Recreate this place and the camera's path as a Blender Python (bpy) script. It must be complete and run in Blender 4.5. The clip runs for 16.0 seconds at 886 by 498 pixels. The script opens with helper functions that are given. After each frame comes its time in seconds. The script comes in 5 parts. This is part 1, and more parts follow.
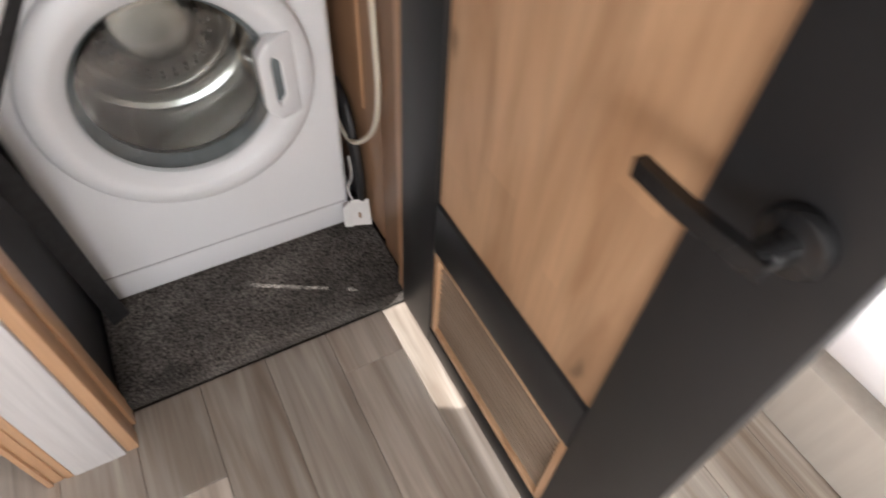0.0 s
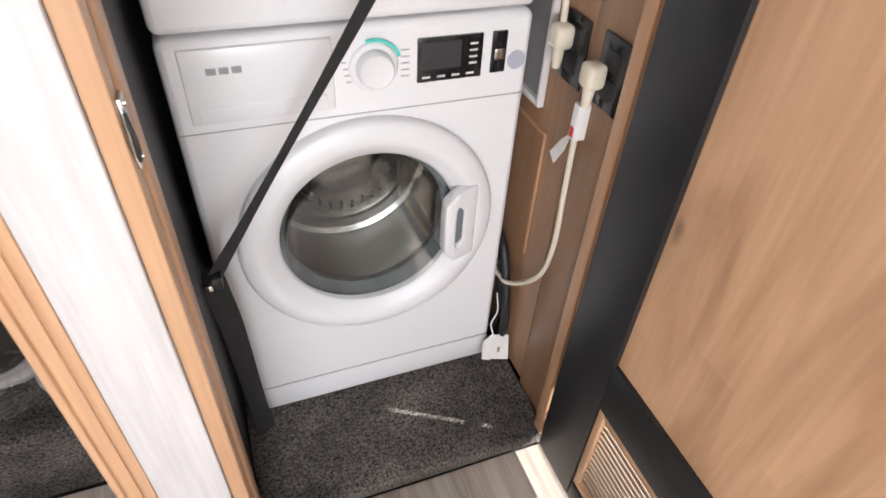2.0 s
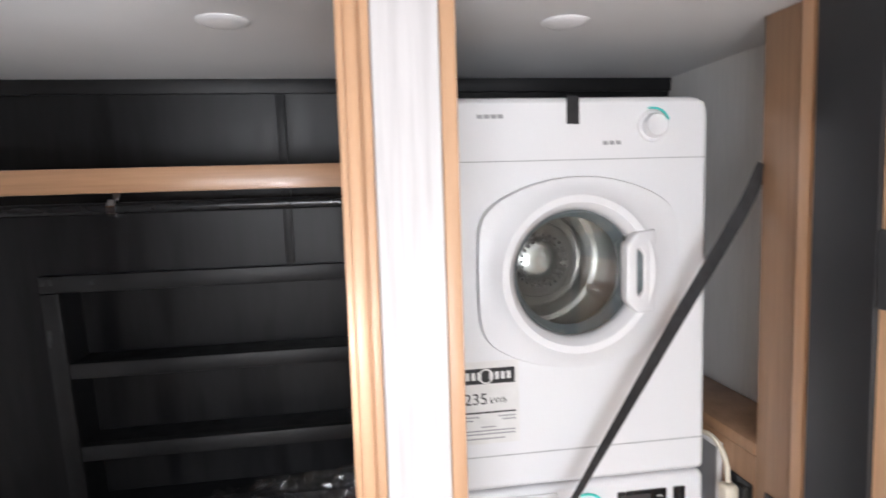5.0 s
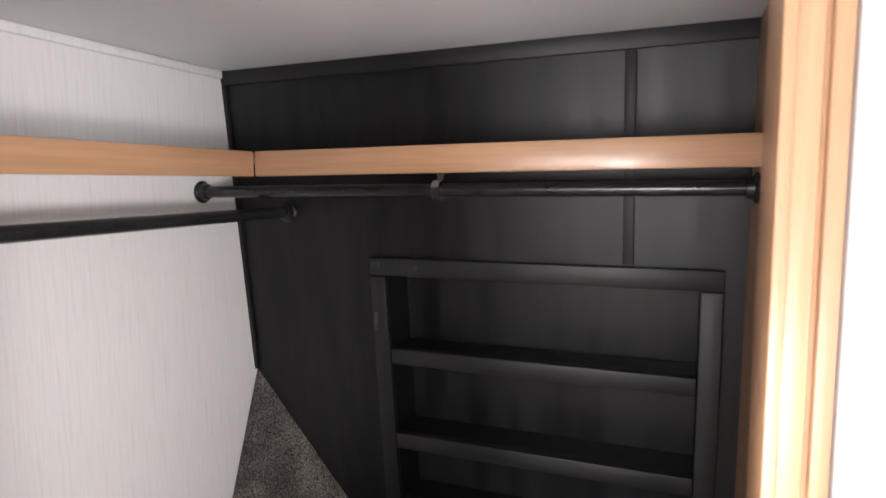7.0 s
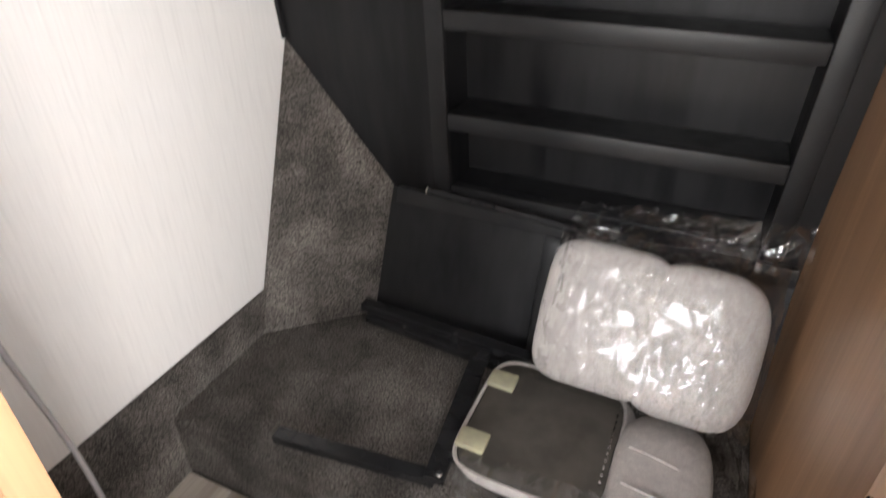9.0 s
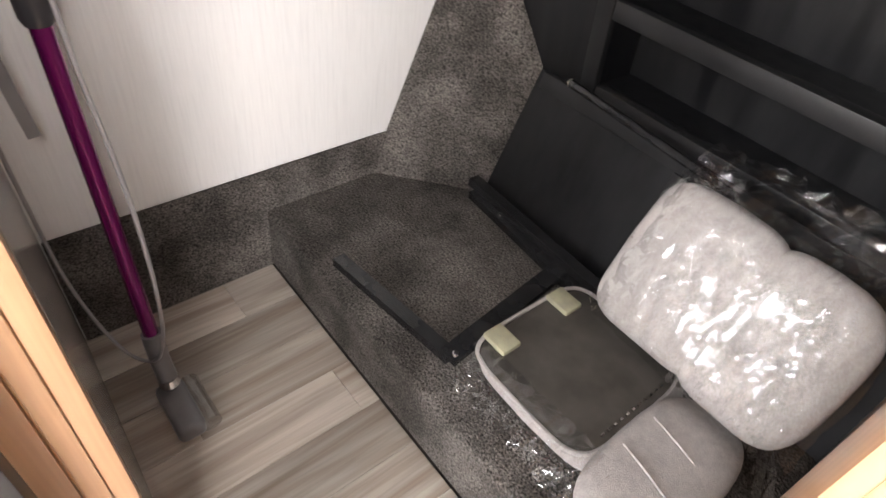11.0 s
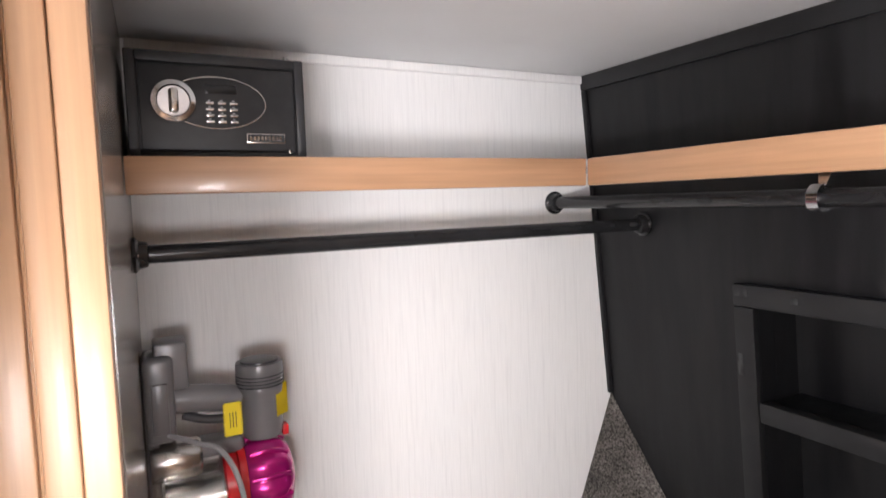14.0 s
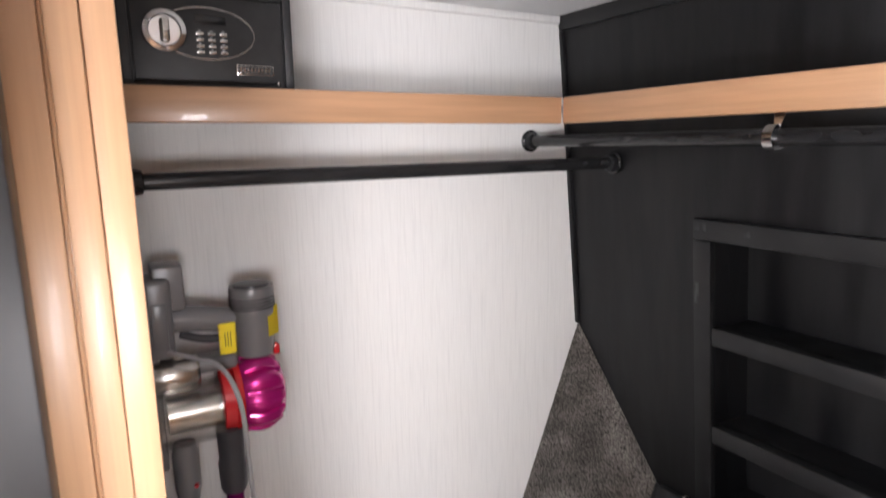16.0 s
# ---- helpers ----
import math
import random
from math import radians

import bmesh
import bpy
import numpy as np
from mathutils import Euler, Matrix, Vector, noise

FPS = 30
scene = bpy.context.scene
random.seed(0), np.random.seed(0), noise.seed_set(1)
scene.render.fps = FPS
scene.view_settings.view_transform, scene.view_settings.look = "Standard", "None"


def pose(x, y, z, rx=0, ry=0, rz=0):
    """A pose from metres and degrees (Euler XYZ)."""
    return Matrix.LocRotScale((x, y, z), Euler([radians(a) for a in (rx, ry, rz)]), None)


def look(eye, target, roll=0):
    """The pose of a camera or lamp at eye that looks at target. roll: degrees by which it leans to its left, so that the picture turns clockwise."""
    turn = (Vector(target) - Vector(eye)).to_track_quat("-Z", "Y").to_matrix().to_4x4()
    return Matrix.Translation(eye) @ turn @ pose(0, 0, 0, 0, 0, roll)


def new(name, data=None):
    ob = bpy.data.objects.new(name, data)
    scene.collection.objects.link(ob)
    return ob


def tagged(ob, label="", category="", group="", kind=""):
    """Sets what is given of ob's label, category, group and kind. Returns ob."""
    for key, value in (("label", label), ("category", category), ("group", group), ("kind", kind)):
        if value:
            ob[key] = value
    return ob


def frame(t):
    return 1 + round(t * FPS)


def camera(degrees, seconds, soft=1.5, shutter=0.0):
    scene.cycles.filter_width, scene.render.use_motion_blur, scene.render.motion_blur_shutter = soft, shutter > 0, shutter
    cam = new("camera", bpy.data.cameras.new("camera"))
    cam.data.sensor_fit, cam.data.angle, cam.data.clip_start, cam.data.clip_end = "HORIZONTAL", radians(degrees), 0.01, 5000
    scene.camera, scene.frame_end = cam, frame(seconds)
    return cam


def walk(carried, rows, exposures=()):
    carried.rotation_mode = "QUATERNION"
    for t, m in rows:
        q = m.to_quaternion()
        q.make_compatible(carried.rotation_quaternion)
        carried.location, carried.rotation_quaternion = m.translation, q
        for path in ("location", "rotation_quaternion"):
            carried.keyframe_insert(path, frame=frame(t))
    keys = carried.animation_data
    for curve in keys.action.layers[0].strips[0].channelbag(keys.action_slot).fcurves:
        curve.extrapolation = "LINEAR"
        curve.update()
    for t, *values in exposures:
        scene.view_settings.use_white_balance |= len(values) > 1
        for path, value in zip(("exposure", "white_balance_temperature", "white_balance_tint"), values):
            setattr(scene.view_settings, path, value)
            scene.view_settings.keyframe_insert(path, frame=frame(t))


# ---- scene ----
cam = camera(73.1, 16.0, shutter=0.5)
PATH = [
    (0, (1.706, -0.741, 1.191), (2.37, 0.349, -0.349), 4.0),
    (0.5, (1.558, -0.665, 1.21), (2.282, 0.486, -0.257), 8.0),
    (1, (1.564, -0.642, 1.239), (2.205, 0.564, -0.222), 6.2),
    (1.5, (1.523, -0.533, 1.243), (2.178, 0.729, -0.164), 6.6),
    (2, (1.53, -0.617, 1.269), (2.109, 0.773, -0.048), 3.6),
    (2.5, (1.54, -0.743, 1.31), (2.081, 0.789, 0.143), 2.0),
    (3, (1.487, -0.773, 1.418), (2.057, 0.847, 0.393), 3.3),
    (3.2, (1.48, -0.837, 1.423), (2.013, 0.874, 0.535), 0.9),
    (5.3, (1.256, -0.922, 1.583), (1.398, 1.063, 1.398), -1.0),
    (5.5, (1.243, -0.908, 1.586), (1.228, 1.083, 1.399), -1.0),
    (6, (1.236, -0.822, 1.573), (0.901, 1.144, 1.424), -1.0),
    (6.5, (1.228, -0.709, 1.578), (0.657, 1.2, 1.408), -0.9),
    (7, (1.207, -0.585, 1.562), (0.473, 1.263, 1.343), -0.7),
    (7.5, (1.182, -0.511, 1.539), (0.424, 1.306, 1.188), -0.7),
    (8, (1.155, -0.482, 1.501), (0.43, 1.29, 0.924), -1.2),
    (8.5, (1.091, -0.462, 1.438), (0.406, 1.226, 0.613), -1.2),
    (9, (1.075, -0.442, 1.387), (0.368, 1.083, 0.304), -0.4),
    (9.5, (1.115, -0.378, 1.335), (0.356, 0.936, 0.031), 0.8),
    (9.7, (1.133, -0.368, 1.314), (0.361, 0.874, -0.05), 2.2),
    (11.8, (1.286, -0.275, 1.335), (-0.015, 0.576, 0.073), 4.6),
    (12, (1.291, -0.293, 1.354), (-0.102, 0.555, 0.197), 3.9),
    (12.5, (1.3, -0.299, 1.332), (-0.292, 0.558, 0.476), 3.2),
    (13, (1.25, -0.301, 1.474), (-0.425, 0.589, 0.841), 0.4),
    (13.5, (1.275, -0.3, 1.536), (-0.482, 0.588, 1.182), -1.1),
    (14, (1.276, -0.303, 1.56), (-0.497, 0.608, 1.4), -1.8),
    (14.5, (1.279, -0.302, 1.554), (-0.499, 0.612, 1.477), -2.1),
    (15, (1.276, -0.307, 1.555), (-0.489, 0.631, 1.486), -2.4),
    (15.5, (1.3, -0.318, 1.557), (-0.446, 0.645, 1.4), -2.2),
    (16, (1.33, -0.351, 1.546), (-0.381, 0.624, 1.195), -0.9),
]
walk(cam, [(t, look(eye, target, roll)) for t, eye, target, roll in PATH],
     ((0, 1.1, 6350, 12), (0.5, 1.5, 6300, 12), (1.5, 1.6, 6200, 12), (3.2, 1.6, 6050, 13), (5.3, 1.65, 5950, 11), (6.0, 1.65, 5950, 11), (7.0, 2.0, 6300, 15),
      (8.0, 2.4, 6150, 12), (9.0, 2.6, 6350, 11), (9.7, 2.8, 6350, 11), (11.8, 2.8, 6400, 15), (12.5, 2.7, 6400, 17), (13.5, 2.55, 6300, 16), (14.5, 2.5, 6200, 14), (16, 2.4, 6200, 14)))

# ---- world and light ----
world = bpy.data.worlds.new("World")
scene.world = world
world.use_nodes = True
wn = world.node_tree.nodes
sky = wn.new("ShaderNodeTexSky")
sky.sky_type, sky.sun_disc = "NISHITA", False
sky.sun_elevation, sky.sun_rotation = radians(25.5), radians(119.4)
wn["Background"].inputs[1].default_value = 0.1
world.node_tree.links.new(sky.outputs[0], wn["Background"].inputs[0])


def area_lamp(name, place, target, sx, sy, watts, colour=(1, 0.97, 0.93)):
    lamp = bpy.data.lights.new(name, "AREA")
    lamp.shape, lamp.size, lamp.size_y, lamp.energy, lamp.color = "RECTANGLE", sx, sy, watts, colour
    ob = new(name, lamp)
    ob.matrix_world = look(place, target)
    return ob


DAY = (1.0, 0.975, 0.955)
# Daylight windows are out of view and assumed; side lamp covers a solid pier.
area_lamp("daylight_rear_window", (1.0, -2.66, 1.15), (1.4, 0.0, 1.15), 1.5, 0.75, 18, DAY)
area_lamp("daylight_side_window", (3.36, -1.5, 1.2), (0.5, -0.5, 1.15), 1.3, 0.75, 28, DAY)
# West lamp added to brighten the open bay door; its window is unseen.
area_lamp("west_fill_light", (-1.96, -1.55, 1.15), (2.0, -0.5, 0.9), 1.2, 0.75, 32, DAY)
# fixed fill lamp added at the closet doorway, a little below the eye
closet_fill = area_lamp("closet_fill_light", (1.21, -0.34, 1.37), (0.44, 0.48, 1.24), 0.13, 0.13, 0.85, (1.0, 0.97, 0.94))
closet_fill.data.spread = radians(126)
sun_lamp = bpy.data.lights.new("sun", "SUN")
sun_lamp.energy, sun_lamp.angle, sun_lamp.color = 5.0, radians(0.5), (1, 0.95, 0.88)
new("sun", sun_lamp).matrix_world = look((1.42, -0.80, 0.775), (0, 0, 0))

# ---- materials ----


def material(name, colour, rough=0.5, metal=0.0, second=None, scale=(8, 8, 8), mix=(0.35, 0.65), bump=0.0, bump_scale=None,
             detail=6.0, fine=0.0, fine_scale=(200, 200, 200), spread=0.0, distort=0.0, rough_var=0.0, coat=0.0, spec=0.5):
    """A surface with two scales of variation: broad patches between two colours and fine grain."""
    m = bpy.data.materials.new(name)
    m.use_nodes = True
    nt = m.node_tree
    n, l = nt.nodes, nt.links
    b = n["Principled BSDF"]
    b.inputs["Roughness"].default_value = rough
    b.inputs["Metallic"].default_value = metal
    b.inputs["Specular IOR Level"].default_value = spec
    b.inputs["Coat Weight"].default_value = coat
    tc = n.new("ShaderNodeTexCoord")

    def tex(sc, det, dist=0.0):
        mp = n.new("ShaderNodeMapping")
        mp.inputs["Scale"].default_value = sc
        src = tc.outputs["Object"]
        if spread:
            info = n.new("ShaderNodeObjectInfo")
            add = n.new("ShaderNodeVectorMath")
            add.operation = "ADD"
            sc2 = n.new("ShaderNodeVectorMath")
            sc2.operation = "SCALE"
            sc2.inputs["Scale"].default_value = 37.0
            l.new(info.outputs["Random"], sc2.inputs[0])
            l.new(src, add.inputs[0])
            l.new(sc2.outputs[0], add.inputs[1])
            src = add.outputs[0]
        l.new(src, mp.inputs[0])
        t = n.new("ShaderNodeTexNoise")
        t.inputs["Scale"].default_value = 1.0
        t.inputs["Detail"].default_value = det
        t.inputs["Distortion"].default_value = dist
        l.new(mp.outputs[0], t.inputs[0])
        return t

    broad = tex(scale, detail, distort)
    ramp = n.new("ShaderNodeValToRGB")
    ramp.color_ramp.elements[0].position, ramp.color_ramp.elements[1].position = mix
    ramp.color_ramp.elements[0].color = (*colour, 1)
    ramp.color_ramp.elements[1].color = (*(second or colour), 1)
    l.new(broad.outputs[0], ramp.inputs[0])
    out = ramp.outputs[0]
    if fine:
        f = tex(fine_scale, 3.0)
        mr = n.new("ShaderNodeMapRange")
        mr.inputs["From Min"].default_value, mr.inputs["From Max"].default_value = 0.3, 0.7
        mr.inputs["To Min"].default_value, mr.inputs["To Max"].default_value = 1 - fine, 1 + fine
        l.new(f.outputs[0], mr.inputs[0])
        mul = n.new("ShaderNodeVectorMath")
        mul.operation = "SCALE"
        l.new(out, mul.inputs[0])
        l.new(mr.outputs[0], mul.inputs["Scale"])
        out = mul.outputs[0]
    if spread:
        info = n.new("ShaderNodeObjectInfo")
        mr = n.new("ShaderNodeMapRange")
        mr.inputs["To Min"].default_value, mr.inputs["To Max"].default_value = 1 - spread, 1 + spread
        l.new(info.outputs["Random"], mr.inputs[0])
        mul = n.new("ShaderNodeVectorMath")
        mul.operation = "SCALE"
        l.new(out, mul.inputs[0])
        l.new(mr.outputs[0], mul.inputs["Scale"])
        out = mul.outputs[0]
    l.new(out, b.inputs["Base Color"])
    if rough_var:
        mr = n.new("ShaderNodeMapRange")
        mr.inputs["To Min"].default_value, mr.inputs["To Max"].default_value = rough - rough_var, rough + rough_var
        l.new(broad.outputs[0], mr.inputs[0])
        l.new(mr.outputs[0], b.inputs["Roughness"])
    if bump:
        g = tex(bump_scale or fine_scale, 4.0)
        bp = n.new("ShaderNodeBump")
        bp.inputs["Strength"].default_value = bump
        bp.inputs["Distance"].default_value = 0.01
        l.new(g.outputs[0], bp.inputs["Height"])
        l.new(bp.outputs[0], b.inputs["Normal"])
    return m


def clear(name, tint=(1, 1, 1), gloss=0.02, base=0.05, bump=0.0, bump_scale=60.0, stretch=(1, 1, 1)):
    """A thin clear sheet: lets light through and reflects by its angle."""
    m = bpy.data.materials.new(name)
    m.use_nodes = True
    nt = m.node_tree
    n, l = nt.nodes, nt.links
    n.remove(n["Principled BSDF"])
    tr, gl, mx, fr = (n.new("ShaderNodeBsdf" + k) if k[0] != "!" else n.new(k[1:]) for k in ("Transparent", "Glossy", "!ShaderNodeMixShader", "!ShaderNodeLayerWeight"))
    tr.inputs[0].default_value = (*tint, 1)
    gl.inputs["Roughness"].default_value = gloss
    fr.inputs["Blend"].default_value = 0.3
    mr = n.new("ShaderNodeMapRange")
    mr.inputs["To Min"].default_value, mr.inputs["To Max"].default_value = base, 0.75
    l.new(fr.outputs["Facing"], mr.inputs[0])
    l.new(mr.outputs[0], mx.inputs[0])
    l.new(tr.outputs[0], mx.inputs[1])
    l.new(gl.outputs[0], mx.inputs[2])
    l.new(mx.outputs[0], n["Material Output"].inputs[0])
    if bump:
        tc, t, bp = n.new("ShaderNodeTexCoord"), n.new("ShaderNodeTexNoise"), n.new("ShaderNodeBump")
        t.inputs["Scale"].default_value = bump_scale
        t.inputs["Detail"].default_value = 3
        bp.inputs["Strength"].default_value, bp.inputs["Distance"].default_value = bump, 0.01
        mp = n.new("ShaderNodeMapping")
        mp.inputs["Scale"].default_value, mp.inputs["Rotation"].default_value = stretch, (0.3, 0.5, 0.6)
        l.new(tc.outputs["Object"], mp.inputs[0])
        l.new(mp.outputs[0], t.inputs[0])
        l.new(t.outputs[0], bp.inputs["Height"])
        l.new(bp.outputs[0], gl.inputs["Normal"])
        l.new(bp.outputs[0], fr.inputs["Normal"])
    return m


M_WALLPAPER = material("white_wallpaper", (0.76, 0.75, 0.735), 0.6, second=(0.66, 0.65, 0.64), scale=(130, 130, 5), mix=(0.5, 0.9),
                       fine=0.03, fine_scale=(320, 320, 14), bump=0.06, bump_scale=(260, 260, 12))
M_POST = material("white_woodgrain_laminate", (0.60, 0.585, 0.58), 0.5, second=(0.47, 0.455, 0.455), scale=(60, 60, 3), mix=(0.45, 0.8),
                  fine=0.04, fine_scale=(250, 250, 8), bump=0.05, bump_scale=(180, 180, 6))
M_CEIL = material("ceiling_panel", (0.72, 0.72, 0.72), 0.55, second=(0.68, 0.68, 0.68), scale=(3, 3, 3), bump=0.03, bump_scale=(300, 300, 300))
M_BLACK = material("black_panel", (0.005, 0.005, 0.006), 0.43, second=(0.0105, 0.0105, 0.0115), scale=(16, 16, 1.5), mix=(0.36, 0.52), bump=0.04, spec=0.3,
                   bump_scale=(220, 220, 220), fine=0.2, fine_scale=(40, 40, 5), rough_var=0.22)
M_BLACKTRIM = material("black_trim", (0.009, 0.009, 0.010), 0.48, second=(0.015, 0.015, 0.016), scale=(12, 12, 12), spec=0.35, bump=0.03, bump_scale=(150, 150, 150))
M_DOORBLACK = material("black_door_frame", (0.012, 0.0125, 0.014), 0.45, second=(0.018, 0.0185, 0.0205), scale=(6, 6, 6), bump=0.02, bump_scale=(200, 200, 200), rough_var=0.08)
M_MAPLE = material("maple_trim", (0.54, 0.33, 0.19), 0.36, second=(0.48, 0.28, 0.155), scale=(26, 26, 1.5), mix=(0.35, 0.75), fine=0.07,
                   fine_scale=(160, 160, 5), bump=0.03, bump_scale=(160, 160, 5), coat=0.05)
M_MAPLE_H = material("maple_fascia", (0.46, 0.265, 0.15), 0.36, second=(0.35, 0.195, 0.105), scale=(1.8, 1.8, 30), mix=(0.35, 0.75), fine=0.07,
                     fine_scale=(6, 6, 160), bump=0.02, bump_scale=(6, 6, 160), coat=0.15)
M_PANEL = material("knotty_wood_panel", (0.66, 0.42, 0.25), 0.42, second=(0.43, 0.245, 0.13), scale=(9, 9, 1.6), mix=(0.40, 0.78), distort=1.6,
                   fine=0.06, fine_scale=(110, 110, 3), bump=0.03, bump_scale=(90, 90, 3))


def add_knots(m, spacing, size):
    """Staves of differing tone, each with a few small dark knots and the grain drawn round them."""
    n, l = m.node_tree.nodes, m.node_tree.links
    b = n["Principled BSDF"]
    colour = b.inputs["Base Color"].links[0].from_socket
    tc, mp, bend = n.new("ShaderNodeTexCoord"), n.new("ShaderNodeMapping"), n.new("ShaderNodeTexNoise")
    mp.inputs["Scale"].default_value = (1, 1, 0.45)
    bend.inputs["Scale"].default_value = 9.0
    warp = n.new("ShaderNodeVectorMath")
    warp.operation = "MULTIPLY_ADD"
    warp.inputs[1].default_value = (0.04, 0.04, 0.04)
    l.new(tc.outputs["Object"], mp.inputs[0])
    l.new(tc.outputs["Object"], bend.inputs[0])
    l.new(bend.outputs["Color"], warp.inputs[0])
    l.new(mp.outputs[0], warp.inputs[2])
    vo, split, flat = n.new("ShaderNodeTexVoronoi"), n.new("ShaderNodeSeparateXYZ"), n.new("ShaderNodeCombineXYZ")
    vo.voronoi_dimensions = "2D"
    vo.inputs["Scale"].default_value = spacing
    l.new(warp.outputs[0], split.inputs[0])
    l.new(split.outputs[1], flat.inputs[0])
    l.new(split.outputs[2], flat.inputs[1])
    l.new(flat.outputs[0], vo.inputs[0])
    spot, ring = n.new("ShaderNodeMapRange"), n.new("ShaderNodeMapRange")
    for node, far, dark in ((spot, size, 0.58), (ring, size * 5, 0.80)):
        node.inputs["From Min"].default_value, node.inputs["From Max"].default_value = size * 0.3, far
        node.inputs["To Min"].default_value = dark
        l.new(vo.outputs["Distance"], node.inputs[0])
    # staves about 11 cm wide
    cell, mp2 = n.new("ShaderNodeTexVoronoi"), n.new("ShaderNodeMapping")
    mp2.inputs["Scale"].default_value = (0.2, 9.0, 1.3)
    cell.inputs["Randomness"].default_value = 0.7
    cell.distance = "CHEBYCHEV"
    cell.inputs["Scale"].default_value = 1.0
    l.new(tc.outputs["Object"], mp2.inputs[0])
    l.new(mp2.outputs[0], cell.inputs[0])
    grey, tone = n.new("ShaderNodeSeparateColor"), n.new("ShaderNodeMapRange")
    tone.inputs["To Min"].default_value, tone.inputs["To Max"].default_value = 0.93, 1.06
    l.new(cell.outputs["Color"], grey.inputs[0])
    l.new(grey.outputs[0], tone.inputs[0])
    for factor in (spot, ring, tone):
        mul = n.new("ShaderNodeVectorMath")
        mul.operation = "SCALE"
        l.new(colour, mul.inputs[0])
        l.new(factor.outputs[0], mul.inputs["Scale"])
        colour = mul.outputs[0]
    l.new(colour, b.inputs["Base Color"])


add_knots(M_PANEL, 5.0, 0.06)
# Slat colour is greyed to imitate the light reflected off them.
M_SLAT = material("wood_slat_lit_tone", (0.34, 0.265, 0.20), 0.45, second=(0.27, 0.20, 0.145), scale=(14, 3, 14), fine=0.1, fine_scale=(90, 9, 90))
M_GREYLAM = material("grey_gloss_laminate", (0.30, 0.27, 0.24), 0.22, second=(0.23, 0.205, 0.18), scale=(20, 20, 1.2), fine=0.08, fine_scale=(120, 120, 4))
# The partition's shading is included in this darker brown.
M_BROWN = material("brown_wood_laminate", (0.36, 0.215, 0.125), 0.38, second=(0.26, 0.15, 0.082), scale=(14, 14, 0.9), mix=(0.35, 0.7),
                   fine=0.1, fine_scale=(120, 120, 4), bump=0.02, bump_scale=(120, 120, 4))
M_CARPET = material("charcoal_carpet", (0.062, 0.056, 0.051), 0.95, second=(0.165, 0.150, 0.137), scale=(7, 7, 7), mix=(0.36, 0.70), detail=8,
                    fine=0.8, fine_scale=(190, 190, 190), bump=1.0, bump_scale=(170, 170, 170), spec=0.1)
M_PLANK = material("grey_vinyl_plank", (0.49, 0.44, 0.385), 0.40, second=(0.27, 0.215, 0.17), scale=(17, 1.1, 17), mix=(0.35, 0.66), distort=1.2,
                   fine=0.1, fine_scale=(140, 5, 140), spread=0.34, bump=0.02, bump_scale=(140, 5, 140), rough_var=0.06)
M_GROUT = material("floor_joint", (0.03, 0.025, 0.02), 0.8)
M_WHITE = material("white_enamel", (0.84, 0.84, 0.85), 0.22, second=(0.82, 0.82, 0.83), scale=(2, 2, 2), coat=0.3)
M_WPLAST = material("white_plastic", (0.80, 0.80, 0.81), 0.3, second=(0.78, 0.78, 0.79), scale=(4, 4, 4))
M_CREAM = material("cream_plastic", (0.72, 0.66, 0.54), 0.4, second=(0.68, 0.62, 0.5), scale=(20, 20, 20))
M_PAPER = material("white_paper", (0.78, 0.77, 0.75), 0.7, second=(0.72, 0.71, 0.69), scale=(30, 30, 30))
M_INK = material("black_ink", (0.015, 0.015, 0.015), 0.6)
M_GREYINK = material("grey_ink", (0.33, 0.33, 0.34), 0.6)
M_TEAL = material("teal_print", (0.08, 0.60, 0.55), 0.5)
M_BLUEGREY = material("blue_grey_print", (0.42, 0.44, 0.52), 0.5)
M_STEEL = material("brushed_steel", (0.62, 0.60, 0.57), 0.22, 1.0, second=(0.5, 0.48, 0.46), scale=(30, 30, 30), bump=0.04, bump_scale=(400, 40, 400))
M_CHROME = material("chrome", (0.75, 0.75, 0.76), 0.12, 1.0, second=(0.65, 0.65, 0.66), scale=(10, 10, 10))
# Shared by the door seal and the block that shades the grip slot.
M_GASKET_SHADE = material("grey_rubber_slot_shade", (0.17, 0.20, 0.21), 0.45, second=(0.1, 0.115, 0.12), scale=(9, 9, 9))
# Also blackens the partition block that stands in for bay shade.
M_RUBBER_SHADE = material("black_rubber_bay_shade", (0.012, 0.012, 0.013), 0.5, second=(0.02, 0.02, 0.021), scale=(20, 20, 20))
M_GLOSSBLACK = material("gloss_black_plastic", (0.012, 0.012, 0.013), 0.12, second=(0.015, 0.015, 0.016), scale=(9, 9, 9))
M_WEB = material("black_webbing", (0.018, 0.018, 0.019), 0.7, second=(0.03, 0.03, 0.032), scale=(60, 60, 60), bump=0.4, bump_scale=(500, 500, 500))
M_RODBLACK = material("black_rod", (0.012, 0.012, 0.013), 0.25, second=(0.02, 0.02, 0.021), scale=(15, 15, 15))
M_SAFE = material("black_powder_coat", (0.020, 0.020, 0.021), 0.5, second=(0.028, 0.028, 0.029), scale=(30, 30, 30), bump=0.10, bump_scale=(500, 500, 500))
M_VGREY = material("grey_vacuum_plastic", (0.165, 0.158, 0.16), 0.30, second=(0.14, 0.133, 0.136), scale=(12, 12, 12), bump=0.02, bump_scale=(400, 400, 400))
M_VDARK = material("dark_vacuum_plastic", (0.05, 0.047, 0.05), 0.35, second=(0.04, 0.037, 0.04), scale=(12, 12, 12))
